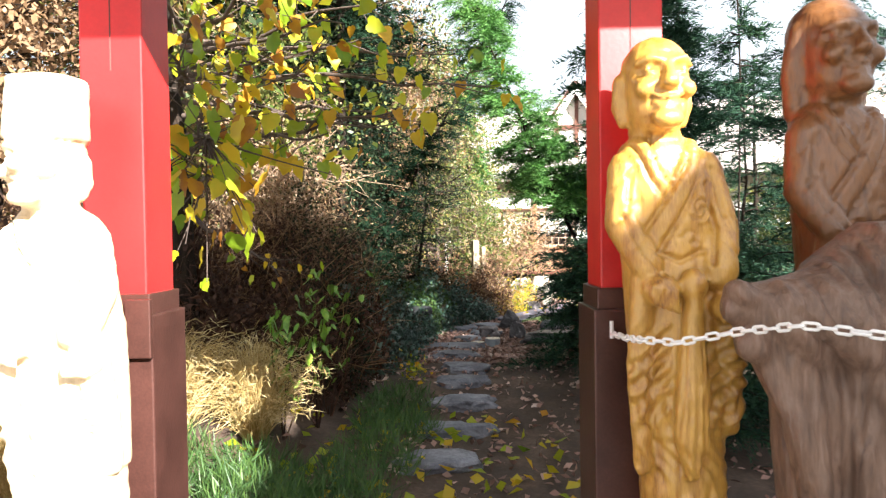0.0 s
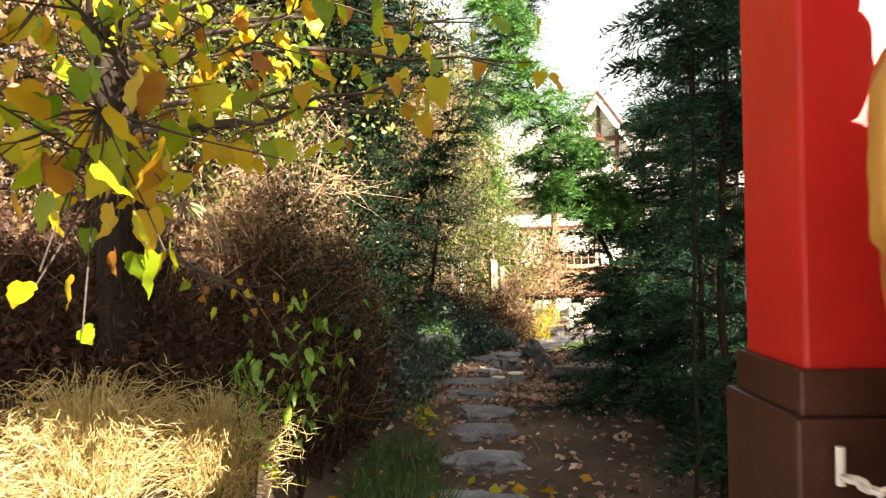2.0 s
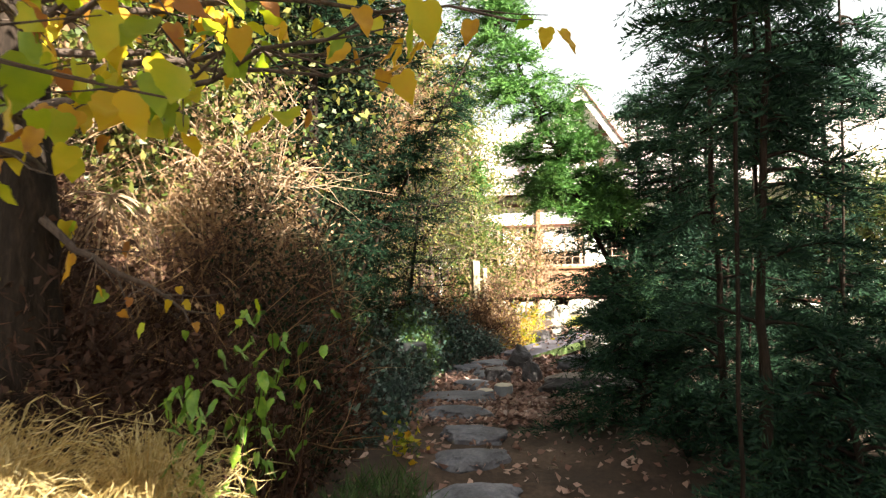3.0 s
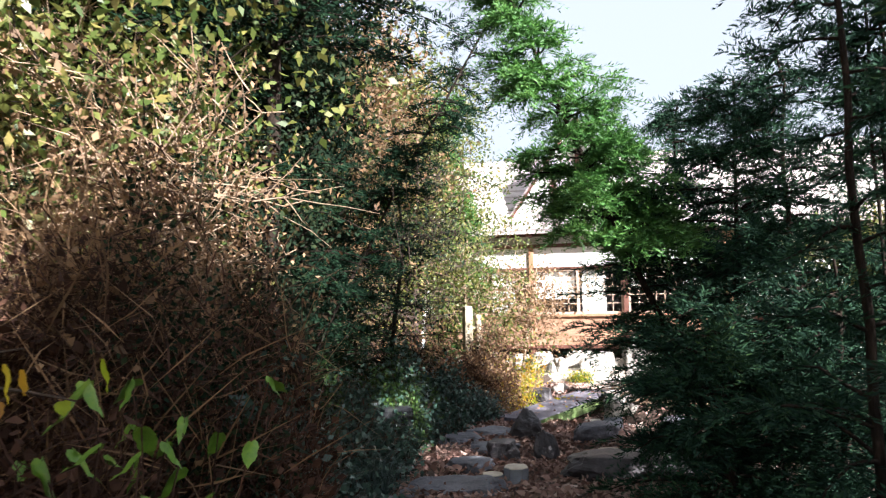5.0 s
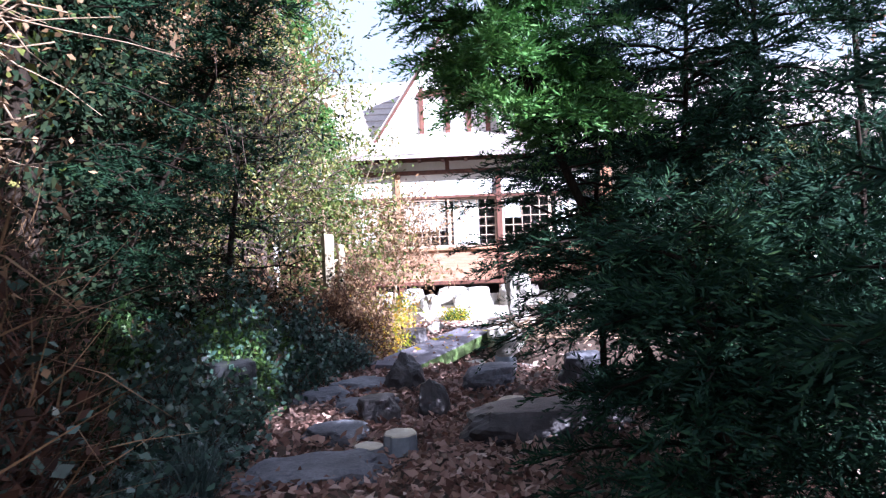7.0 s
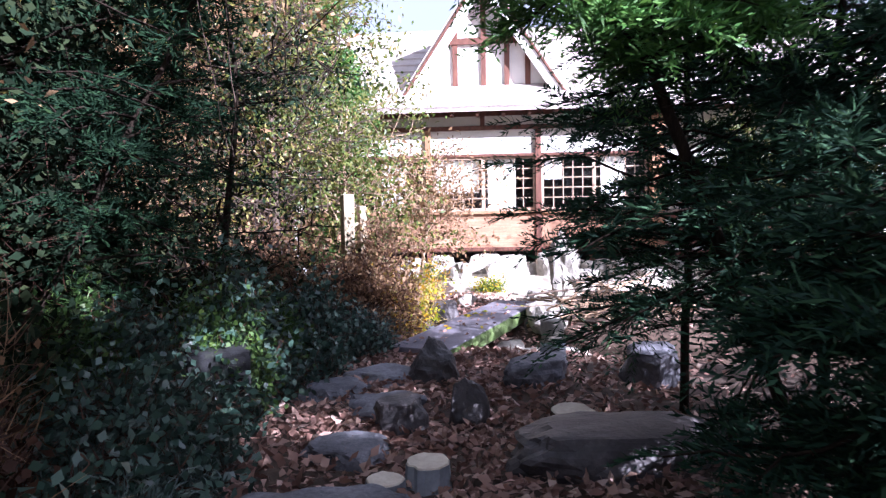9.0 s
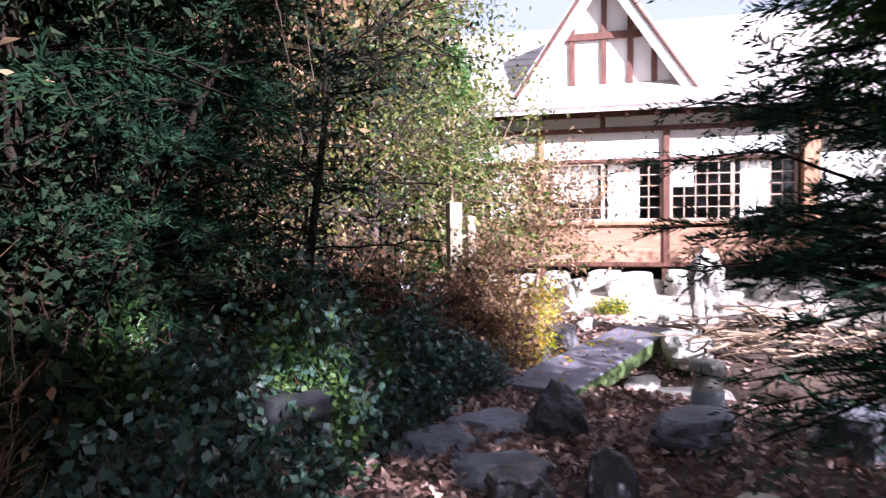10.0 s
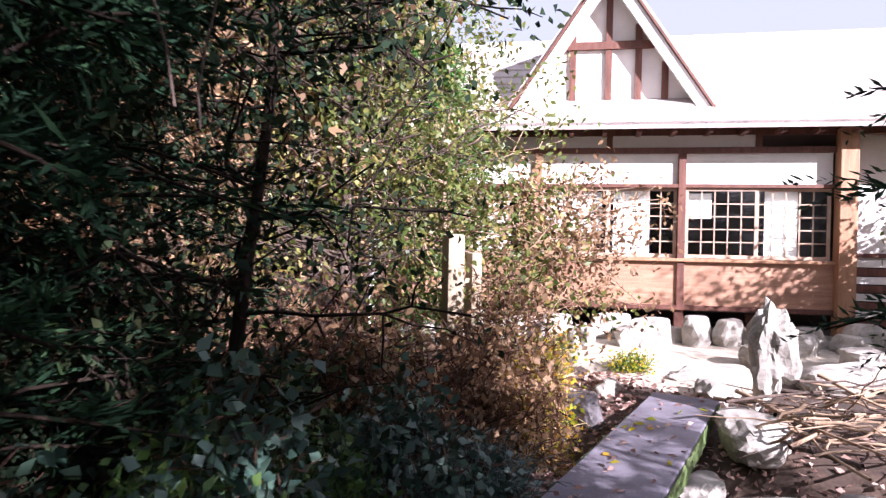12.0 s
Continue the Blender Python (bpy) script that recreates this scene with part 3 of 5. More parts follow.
def bar(points, radii):
    """A closed rounded limb."""
    p, r = np.asarray(points, float), np.asarray(radii, float)
    t = np.linspace(0, 1, len(p))
    s = np.linspace(0, 1, 9)
    pp, rr = np.stack([np.interp(s, t, p[:, k]) for k in range(3)], 1), np.interp(s, t, r)
    d0, d1 = unit((pp[:1] - pp[1:2]))[0], unit((pp[-1:] - pp[-2:-1]))[0]
    pp = np.concatenate([[pp[0] + d0 * rr[0]], [pp[0] + d0 * rr[0] * 0.7], pp, [pp[-1] + d1 * rr[-1] * 0.7], [pp[-1] + d1 * rr[-1]]])
    rr = np.concatenate([[0.001], [rr[0] * 0.7], rr, [rr[-1] * 0.7], [0.001]])
    return tube(pp, rr, 12)


def carve(name, pieces, relief, mat, at, scale, label, category, rz=0.0, voxel=0.0065):
    """Fuse overlapping solids into one block of wood, then cut the fine relief into its face."""
    v, q = stack(pieces)
    rough_cut = array_mesh(name, v, q, mat)
    md = rough_cut.modifiers.new("fuse", "REMESH")
    md.mode, md.voxel_size = "VOXEL", voxel
    sm = rough_cut.modifiers.new("soften", "SMOOTH")
    sm.factor, sm.iterations = 0.5, 3
    bpy.context.view_layer.update()
    me = bpy.data.meshes.new_from_object(rough_cut.evaluated_get(bpy.context.evaluated_depsgraph_get()))
    old = rough_cut.data
    bpy.data.objects.remove(rough_cut)
    bpy.data.meshes.remove(old)
    n = len(me.vertices)
    co, nr = np.empty(n * 3, np.float32), np.empty(n * 3, np.float32)
    me.vertices.foreach_get("co", co)
    me.vertices.foreach_get("normal", nr)
    co, nr = co.reshape(-1, 3), nr.reshape(-1, 3)
    cut = relief(co[:, 0], co[:, 1], co[:, 2]) * smooth(0.05, 0.45, -nr[:, 1])
    chip = 0.0012 * np.sin(co[:, 2] * 95 + 3 * np.sin(co[:, 0] * 60)) * np.sin(co[:, 0] * 120 + co[:, 1] * 80)
    co = (co + nr * (cut + chip)[:, None]) * np.asarray(scale, np.float32)
    me.vertices.foreach_set("co", co.astype(np.float32).ravel())
    me.polygons.foreach_set("use_smooth", [True] * len(me.polygons))
    me.update()
    if not me.materials:
        me.materials.append(mat)
    me.name = name
    ob = new(name, me)
    ob.matrix_world = pose(*at, 0, 0, rz)
    return tagged(ob, label, category)


def groove(x, z, line, width, depth):
    """A V-cut along a broken line in the face."""
    d = np.full_like(x, 9.0)
    for (ax, az), (bx, bz) in zip(line[:-1], line[1:]):
        t = np.clip(((x - ax) * (bx - ax) + (z - az) * (bz - az)) / ((bx - ax) ** 2 + (bz - az) ** 2), 0, 1)
        d = np.minimum(d, np.hypot(x - ax - t * (bx - ax), z - az - t * (bz - az)))
    return -depth * np.exp(-(d / width) ** 2)


def bump(x, c, s):
    return np.exp(-((x - c) / s) ** 2)


def face(cx, cz, hair=False):
    """A broad smiling head; its chin stands 0.11 under cz."""
    p = [ball((cx, -0.004, cz + 0.035), (0.086, 0.104, 0.094)), ball((cx, -0.024, cz - 0.055), (0.078, 0.088, 0.082)), ball((cx, -0.03, cz - 0.005), (0.082, 0.082, 0.1)), ball((cx, 0.0, cz - 0.11), (0.065, 0.075, 0.06))]
    p += [bar([(cx, -0.104, cz + 0.045), (cx, -0.126, cz + 0.0)], [0.011, 0.016]), ball((cx, -0.124, cz - 0.010), (0.026, 0.022, 0.018))]
    p += [ball((cx, -0.104, cz - 0.098), (0.040, 0.030, 0.026)), bar([(cx - 0.036, -0.100, cz - 0.044), (cx, -0.120, cz - 0.052), (cx + 0.036, -0.100, cz - 0.044)], [0.006, 0.010, 0.006]), bar([(cx - 0.024, -0.108, cz - 0.066), (cx, -0.114, cz - 0.07), (cx + 0.024, -0.108, cz - 0.066)], [0.008, 0.009, 0.008])]
    for s in (-1, 1):
        p += [bar([(cx + s * 0.016, -0.108, cz + 0.048), (cx + s * 0.045, -0.098, cz + 0.056), (cx + s * 0.072, -0.072, cz + 0.042)], [0.008, 0.011, 0.007])]
        p += [ball((cx + s * 0.048, -0.090, cz - 0.022), (0.030, 0.026, 0.026)), ball((cx + s * 0.04, -0.096, cz + 0.022), (0.020, 0.012, 0.012))]
        p += [bar([(cx + s * 0.086, 0.01, cz + 0.02), (cx + s * 0.088, 0.012, cz - 0.05), (cx + s * 0.08, 0.01, cz - 0.095)], [0.02, 0.022, 0.014])]
        if hair:
            p += [bar([(cx + s * 0.075, 0.01, cz + 0.06), (cx + s * 0.09, 0.02, cz - 0.04), (cx + s * 0.075, 0.03, cz - 0.15)], [0.03, 0.028, 0.03])]
    if hair:
        p += [ball((cx, 0.02, cz + 0.06), (0.094, 0.1, 0.095))]
    return p


def face_cuts(x, z, cx, cz):
    r = np.zeros_like(x)
    for s in (-1, 1):
        r += groove(x, z, [(cx + s * 0.02, cz + 0.02), (cx + s * 0.04, cz + 0.026), (cx + s * 0.064, cz + 0.015)], 0.0035, 0.009)
        r += groove(x, z, [(cx + s * 0.022, cz - 0.002), (cx + s * 0.044, cz - 0.04), (cx + s * 0.042, cz - 0.062)], 0.004, 0.007)
        r += groove(x, z, [(cx + s * 0.06, cz + 0.03), (cx + s * 0.08, cz + 0.036)], 0.003, 0.004)
    r += groove(x, z, [(cx - 0.04, cz - 0.048), (cx, cz - 0.056), (cx + 0.04, cz - 0.048)], 0.0035, 0.010)
    for s in (-1, 1):
        r -= 0.008 * bump(np.hypot((x - cx - s * 0.036) / 1.7, z - cz - 0.030), 0.0, 0.009)
    r += groove(x, z, [(cx - 0.05, cz + 0.078), (cx, cz + 0.072), (cx + 0.05, cz + 0.078)], 0.003, 0.004)
    return r


def robed_cuts(x, y, z):
    r = face_cuts(x, z, -0.03, 1.792)
    on = smooth(0.90, 0.93, z) * (1 - smooth(1.655, 1.67, z))
    v = smooth(0.0, 0.012, (z - 1.525) * 0.5 - np.abs(x + 0.012)) * (1 - smooth(1.655, 1.67, z))
    r -= 0.016 * v
    for line in ([(-0.105, 1.64), (-0.07, 1.55), (-0.03, 1.49)], [(-0.068, 1.66), (-0.048, 1.57), (-0.012, 1.525)],
                 [(0.045, 1.66), (0.028, 1.58), (-0.012, 1.525), (-0.085, 1.41)], [(0.085, 1.65), (0.062, 1.55), (0.03, 1.49), (-0.05, 1.36)],
                 [(-0.06, 1.36), (0.0, 1.335), (0.06, 1.36)], [(-0.14, 1.45), (-0.10, 1.36), (-0.055, 1.305)], [(0.08, 1.53), (0.095, 1.42), (0.075, 1.33)],
                 [(0.10, 1.57), (0.12, 1.45)], [(-0.115, 1.55), (-0.125, 1.47)]):
        r += groove(x, z, line, 0.006, 0.013) * on
    d = np.hypot(x - 0.058, z - 1.465)
    a = np.arctan2(z - 1.465, x - 0.058)
    r += 0.006 * np.sin(d * 330 + 2 * a) * (1 - smooth(0.03, 0.042, d)) * on
    for cx, cz, rad in ((0.0, 1.41, 0.016), (0.03, 1.395, 0.014), (-0.03, 1.385, 0.014), (0.045, 1.37, 0.012)):
        dd = np.hypot(x - cx, z - cz)
        r -= 0.006 * np.exp(-((dd - rad) / 0.004) ** 2) * on
    # lapel stitches, sleeve folds
    r += 0.0018 * np.sin((z + x * 0.6) * 300) * smooth(0.0, 0.01, 0.03 - np.abs(np.abs(x + 0.012) - (z - 1.50) * 0.45)) * smooth(1.5, 1.53, z) * on
    for s in (-1, 1):
        r -= 0.004 * bump(np.abs(np.sin(z * 34 + x * s * 30)), 0, 0.22) * smooth(0.085, 0.10, s * x) * smooth(1.30, 1.33, z) * on
    # broom strands, robe folds, hem carving
    br = smooth(0.0, 0.01, 0.047 - np.abs(x - 0.022)) * (1 - smooth(1.19, 1.21, z)) * smooth(0.76, 0.80, z)
    r -= 0.006 * br * bump(np.abs(np.sin((x - 0.022) * (230 - 90 * smooth(0.85, 1.15, 2.0 - z)))), 0, 0.5)
    low = (1 - br) * (1 - smooth(1.16, 1.20, z)) * smooth(0.88, 0.92, z)
    r += 0.006 * low * np.sin(x * 95 + 14 * np.sin(z * 9)) + 0.004 * low * np.sin(np.hypot(x - 0.11, z - 0.98) * 190)
    base = 1 - smooth(0.86, 0.90, z)
    return r + 0.0035 * base * np.sin(x * 130 + 6 * np.sin(z * 23)) * np.sin(z * 40 + x * 50)


def robed_body(broom=True, hair=False):
    """Trunk base, robe, sleeves and hands; heights from the ground, 1.93 to the crown."""
    p = [loft([(0.055, 0, 0.0, 0.135, 0.12), (0.05, 0, 0.3, 0.12, 0.105), (0.045, 0, 0.6, 0.112, 0.10), (0.035, 0, 0.98, 0.108, 0.09)])]
    p += [loft([(0.04, 0, 0.88, 0.12, 0.098), (0.03, 0, 1.1, 0.128, 0.105), (0.02, 0, 1.3, 0.132, 0.105), (-0.003, 0, 1.48, 0.126, 0.098), (-0.012, 0, 1.6, 0.122, 0.088), (-0.016, 0, 1.64, 0.10, 0.075), (-0.022, 0, 1.665, 0.062, 0.06), (-0.026, 0, 1.72, 0.052, 0.055)])]
    p += face(-0.03, 1.792, hair)
    p += [bar([(-0.115, -0.02, 1.58), (-0.125, -0.04, 1.43), (-0.085, -0.10, 1.325)], [0.044, 0.05, 0.042]), bar([(0.098, -0.02, 1.58), (0.125, -0.045, 1.42), (0.10, -0.095, 1.30)], [0.044, 0.05, 0.05])]
    p += [bar([(-0.09, -0.085, 1.30), (-0.10, -0.07, 1.05), (-0.085, -0.06, 0.80)], [0.034, 0.03, 0.024]), bar([(0.12, -0.08, 1.26), (0.14, -0.06, 1.05), (0.15, -0.045, 0.90)], [0.042, 0.042, 0.03])]
    p += [ball((-0.06, -0.125, 1.265), (0.048, 0.036, 0.044), 0.4), ball((0.122, -0.115, 1.215), (0.052, 0.034, 0.04), 0.1)]
    for k in range(4):
        p += [bar([(-0.088 + 0.018 * k, -0.155, 1.275 - 0.004 * k), (-0.080 + 0.018 * k, -0.15, 1.232 - 0.006 * k)], [0.010, 0.009]), bar([(0.096 + 0.018 * k, -0.146, 1.225), (0.094 + 0.018 * k, -0.14, 1.188)], [0.010, 0.009])]
    if broom:
        p += [ball((0.022, -0.13, 1.275), (0.034, 0.034, 0.046)), loft([(0.022, -0.11, 0.78, 0.012, 0.02), (0.022, -0.115, 0.88, 0.042, 0.034), (0.022, -0.12, 1.0, 0.044, 0.036), (0.022, -0.125, 1.18, 0.026, 0.03), (0.022, -0.13, 1.24, 0.022, 0.028)], 20)]
    return p


GS = gz(0.15, 1.56)
carve("carved_statue", robed_body(), robed_cuts, M_CARVED, (0.168, 1.575, GS - 0.005), (1.0, 1.0, (1.572 - GS) / 1.927), "golden varnished carved wood robed figure holding a whisk", "statue", rz=3)
carve("carved_statue", robed_body(False, True), robed_cuts, M_CARVED_DARK, (0.70, 1.68, gz(0.66, 1.66) - 0.005), (1.12, 1.05, (1.705 - gz(0.66, 1.66)) / 1.945), "dark brown carved wood robed figure behind a root", "statue", rz=6, voxel=0.0085)
hat = [loft([(-0.03, -0.01, 1.87, 0.098, 0.1), (-0.03, -0.01, 1.89, 0.096, 0.098), (-0.03, 0, 2.06, 0.092, 0.09)])]
carve("carved_statue", robed_body(False) + hat, robed_cuts, M_CARVED_SUNLIT, (-1.46, 1.575, gz(-1.5, 1.6) - 0.005), (1.05, 1.0, (1.49 - gz(-1.5, 1.6)) / 2.06), "carved wood figure with a tall flat hat, paled for sunlight", "statue", rz=-6, voxel=0.009)


def root_cuts(x, y, z):
    d = np.hypot((x - 0.10) * 0.9, z - 0.72)
    r = 0.012 * np.sin(d * 95) * bump(d, 0, 0.10)
    r += 0.006 * np.sin(x * 55 + 5 * np.sin(z * 6)) + 0.004 * np.sin(x * 140 + 9 * np.sin(z * 5)) * smooth(0.2, 0.5, z)
    return r + groove(x, z, [(-0.16, 1.24), (-0.06, 1.10), (-0.04, 0.7)], 0.012, 0.02) + groove(x, z, [(0.0, 1.40), (0.02, 1.2), (-0.02, 0.95)], 0.01, 0.014)


# a burl top that hangs over towards the golden figure, a hollow below it, legs down to the ground
root = [loft([(0.10, 0, 0.0, 0.26, 0.17), (0.09, 0, 0.3, 0.21, 0.14), (0.09, 0, 0.6, 0.21, 0.14), (0.08, 0, 0.9, 0.23, 0.15), (0.09, 0, 1.15, 0.25, 0.15), (0.12, 0, 1.34, 0.20, 0.13), (0.15, 0, 1.44, 0.10, 0.08)], 36, 0.95)]
root += [bar([(0.0, -0.02, 1.20), (-0.14, -0.05, 1.22), (-0.25, -0.06, 1.25)], [0.16, 0.11, 0.055]), ball((-0.255, -0.075, 1.275), (0.05, 0.05, 0.032), 0.6), ball((-0.23, -0.07, 1.17), (0.045, 0.05, 0.05)), bar([(-0.17, -0.05, 1.16), (-0.13, -0.09, 1.0), (-0.07, -0.10, 0.7), (-0.06, -0.09, 0.2), (-0.10, -0.08, 0.02)], [0.07, 0.05, 0.045, 0.05, 0.07])]
root += [bar([(0.22, -0.08, 1.2), (0.27, -0.12, 0.8), (0.24, -0.1, 0.05)], [0.08, 0.06, 0.08]), ball((0.10, -0.12, 0.72), (0.07, 0.04, 0.09))]
carve("carved_root", root, root_cuts, M_DRIFT, (0.51, 1.37, gz(0.66, 1.40) - 0.005), (1, 1, 1), "greyish brown polished tree root standing before the statues", "root sculpture", voxel=0.008)


# ---- stones ----
def rock(name, at, size, seed, mat, label, category="rock", group="", flat=0.35, rz=0.0, sub=3, rough=0.22, point=0.0):
    bm = bmesh.new()
    bmesh.ops.create_icosphere(bm, subdivisions=sub, radius=0.5)
    off = Vector((seed * 3.7, seed * 1.3, seed * 7.1))
    rng = random.Random(seed)
    planes = [(Vector((rng.uniform(-1, 1), rng.uniform(-1, 1), rng.uniform(-0.4, 1))).normalized(), rng.uniform(0.30, 0.45)) for _ in range(10)]
    for v in bm.verts:
        p = v.co.copy()
        for n, d in planes:
            e = p.dot(n) - d
            if e > 0:
                p -= n * e * 0.85
        p *= 1 + rough * noise.noise(p * 2.6 + off) + rough * 0.5 * noise.noise(p * 7 + off) + rough * 0.22 * noise.noise(p * 17 + off)
        if flat and p.z > flat * 0.9:
            p.z = flat * 0.9 + (p.z - flat * 0.9) * 0.15
        if point:
            k = max(0.0, p.z + 0.3) * point
            p.x *= 1 - k
            p.y *= 1 - k
            p.z *= 1 + 0.3 * max(0, p.z)
        v.co = Vector((p.x * size[0], p.y * size[1], p.z * size[2]))
    ob = finish(name, bm, mat, smooth=sub > 4)
    ob.matrix_world = pose(*at, 0, 0, rz)
    return tagged(ob, label, category, group)


STEPS = [(-0.58, 3.3, 0.6, 0.34), (-0.55, 4.1, 0.62, 0.34), (-0.5, 4.85, 0.7, 0.34), (-0.36, 5.5, 0.62, 0.34), (-0.30, 6.02, 0.52, 0.3), (-0.30, 6.55, 0.56, 0.36), (-0.40, 7.2, 0.62, 0.38), (-0.45, 8.02, 0.86, 0.55), (-0.22, 8.75, 0.42, 0.5), (0.05, 9.55, 0.5, 0.42), (-0.26, 9.95, 0.42, 0.4), (0.12, 10.25, 0.62, 0.5), (-0.95, 7.55, 0.4, 0.34), (-1.0, 6.75, 0.4, 0.3)]
for k, (x, y, a, d) in enumerate(STEPS):
    rock("stepping_stone", (x, y, gz(x, y) + 0.0), (a * 1.1, d * 1.1, 0.28), 11 + k, M_STONE, "flat grey stepping stone sunk in the leafy path", "stone", "stones of the path", 0.28, k * 37 % 30 - 15, 4, 0.3)
ROCKS = [("rock", 0.47, 10.15, (0.40, 0.40, 0.40), 31, M_DARKSTONE, "dark pointed rock at the foot of the slab bridge", 0.0, 0.32),
         ("rock", 0.12, 9.15, (0.40, 0.36, 0.34), 32, M_DARKSTONE, "rounded brown grey rock among fallen leaves", 0.3, 0.2),
         ("rock", 0.50, 9.2, (0.30, 0.28, 0.38), 33, M_DARKSTONE, "upright grey rock among fallen leaves", 0.0, 0.4),
         ("rock", 1.0, 8.28, (1.15, 0.62, 0.36), 34, M_DARKSTONE, "broad dark layered rock under the conifers", 0.3, 0.0),
         ("rock", 1.95, 9.7, (0.62, 0.5, 0.62), 35, M_STONE, "mossy grey rock beside the conifers", 0.2, 0.2),
         ("rock", 1.15, 9.9, (0.5, 0.4, 0.36), 36, M_STONE, "low grey rock in fallen leaves", 0.3, 0.0),
         ("rock", 1.25, 13.35, (0.5, 0.42, 0.5), 37, M_DARKSTONE, "dark rock on the stream bank", 0.2, 0.2),
         ("rock", 1.62, 13.75, (0.3, 0.24, 0.28), 38, M_PALESTONE, "small pale rock on the stream bank", 0.3, 0.0),
         ("rock", 0.95, 13.1, (0.36, 0.3, 0.4), 39, M_STONE, "brown grey rock on the stream bank", 0.2, 0.2),
         ("rock", 2.2, 12.45, (0.66, 0.56, 0.46), 40, M_PALESTONE, "large pale boulder carrying an upright stone", 0.3, 0.0),
         ("rock", 1.95, 11.65, (0.8, 0.6, 0.5), 41, M_PALESTONE, "pale boulder in the dry stream bed", 0.3, 0.0),
         ("rock", 1.7, 12.2, (0.5, 0.36, 0.3), 42, M_PALESTONE, "pale boulder below the slab bridge", 0.3, 0.0),
         ("rock", 3.9, 13.9, (1.3, 0.7, 0.5), 43, M_PALESTONE, "broad pale slab-like boulder in the sun", 0.25, 0.0),
         ("rock", 3.6, 14.6, (0.6, 0.5, 0.6), 44, M_PALESTONE, "sunlit boulder in front of the house", 0.2, 0.0),
         ("rock", 2.55, 13.6, (0.5, 0.4, 0.3), 45, M_PALESTONE, "pale stone at the far end of the bridge", 0.3, 0.0),
         ("rock", 2.9, 14.3, (0.9, 0.6, 0.3), 46, M_PALESTONE, "flat pale stone in the sunlit garden", 0.3, 0.0),
         ("rock", 4.6, 14.4, (0.7, 0.5, 0.7), 47, M_PALESTONE, "sunlit boulder in front of the house", 0.2, 0.0)]
for nm, x, y, sz, seed, m, lab, flat, pt in ROCKS:
    rock(nm, (x, y, gz(x, y) + sz[2] * 0.22), sz, seed, m, lab, flat=flat, rz=seed * 53 % 90, sub=4, point=pt)
rr = random.Random(8)
for k in range(22):
    u = -1.6 + k * 0.28 + rr.uniform(-0.08, 0.08)
    p = HOUSE @ Vector((u, -0.75 - rr.uniform(0, 0.9) * (k % 3) * 0.5, 0))
    sz = (rr.uniform(0.36, 0.72), rr.uniform(0.3, 0.5), rr.uniform(0.4, 0.75))
    rock("rock", (p.x, p.y, gz(p.x, p.y) + sz[2] * 0.25), sz, 60 + k, M_PALESTONE, "sunlit pale garden rock in the row before the house", group="rocks before the house", flat=0.3, rz=k * 41 % 90, sub=3)
rock("standing_stone", (2.5, 12.72, gz(2.3, 12.5) + 0.62), (0.42, 0.34, 0.86), 93, M_PALESTONE, "craggy upright stone set on a pale boulder", "standing stone", flat=0.0, rz=20, sub=4, rough=0.5)

# slab bridge
bridge = thing("slab_bridge", (1.35, 12.2, -0.36), "long cast stone slab bridge with mossy sides over a dry stream", "bridge", rz=math.degrees(math.atan2(2.4, 1.64)) - 90)
part("slab", boxed(-0.27, 0.27, -1.5, 1.45, -0.15, 0.0, bevel=0.012), M_SLAB, bridge)
for s in (-1, 1):
    bm = bmesh.new()
    n = 60
    rgm = random.Random(3 + s)
    rows = [[bm.verts.new((s * (0.272 + 0.012 * rgm.random()), -1.48 + 2.9 * i / n, -0.012 - 0.132 * j / 4 + 0.006 * rgm.random())) for i in range(n + 1)] for j in range(5)]
    for j in range(4):
        for i in range(n):
            f = (rows[j][i], rows[j][i + 1], rows[j + 1][i + 1], rows[j + 1][i])
            bm.faces.new(f if s < 0 else f[::-1])
    part("moss", bm, M_MOSS, bridge, "green moss on the slab's side", True)
rock("bridge_footing", (0.62, 11.0, -0.62), (0.9, 0.6, 0.5), 95, M_STONE, "grey stone carrying the near end of the bridge", "footing", sub=3)
rock("bridge_footing", (2.15, 13.3, -0.62), (0.9, 0.6, 0.5), 96, M_PALESTONE, "pale stone carrying the far end of the bridge", "footing", sub=3)

# dark ivy-grown pillar, small post, tree stumps, marker stone
pil = thing("stone_pillar", (-0.90, 9.5, gz(-0.9, 9.5)), "dark square stone pillar overgrown with ivy", "pillar", rz=12)
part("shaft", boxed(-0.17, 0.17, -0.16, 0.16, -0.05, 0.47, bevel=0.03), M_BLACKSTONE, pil)


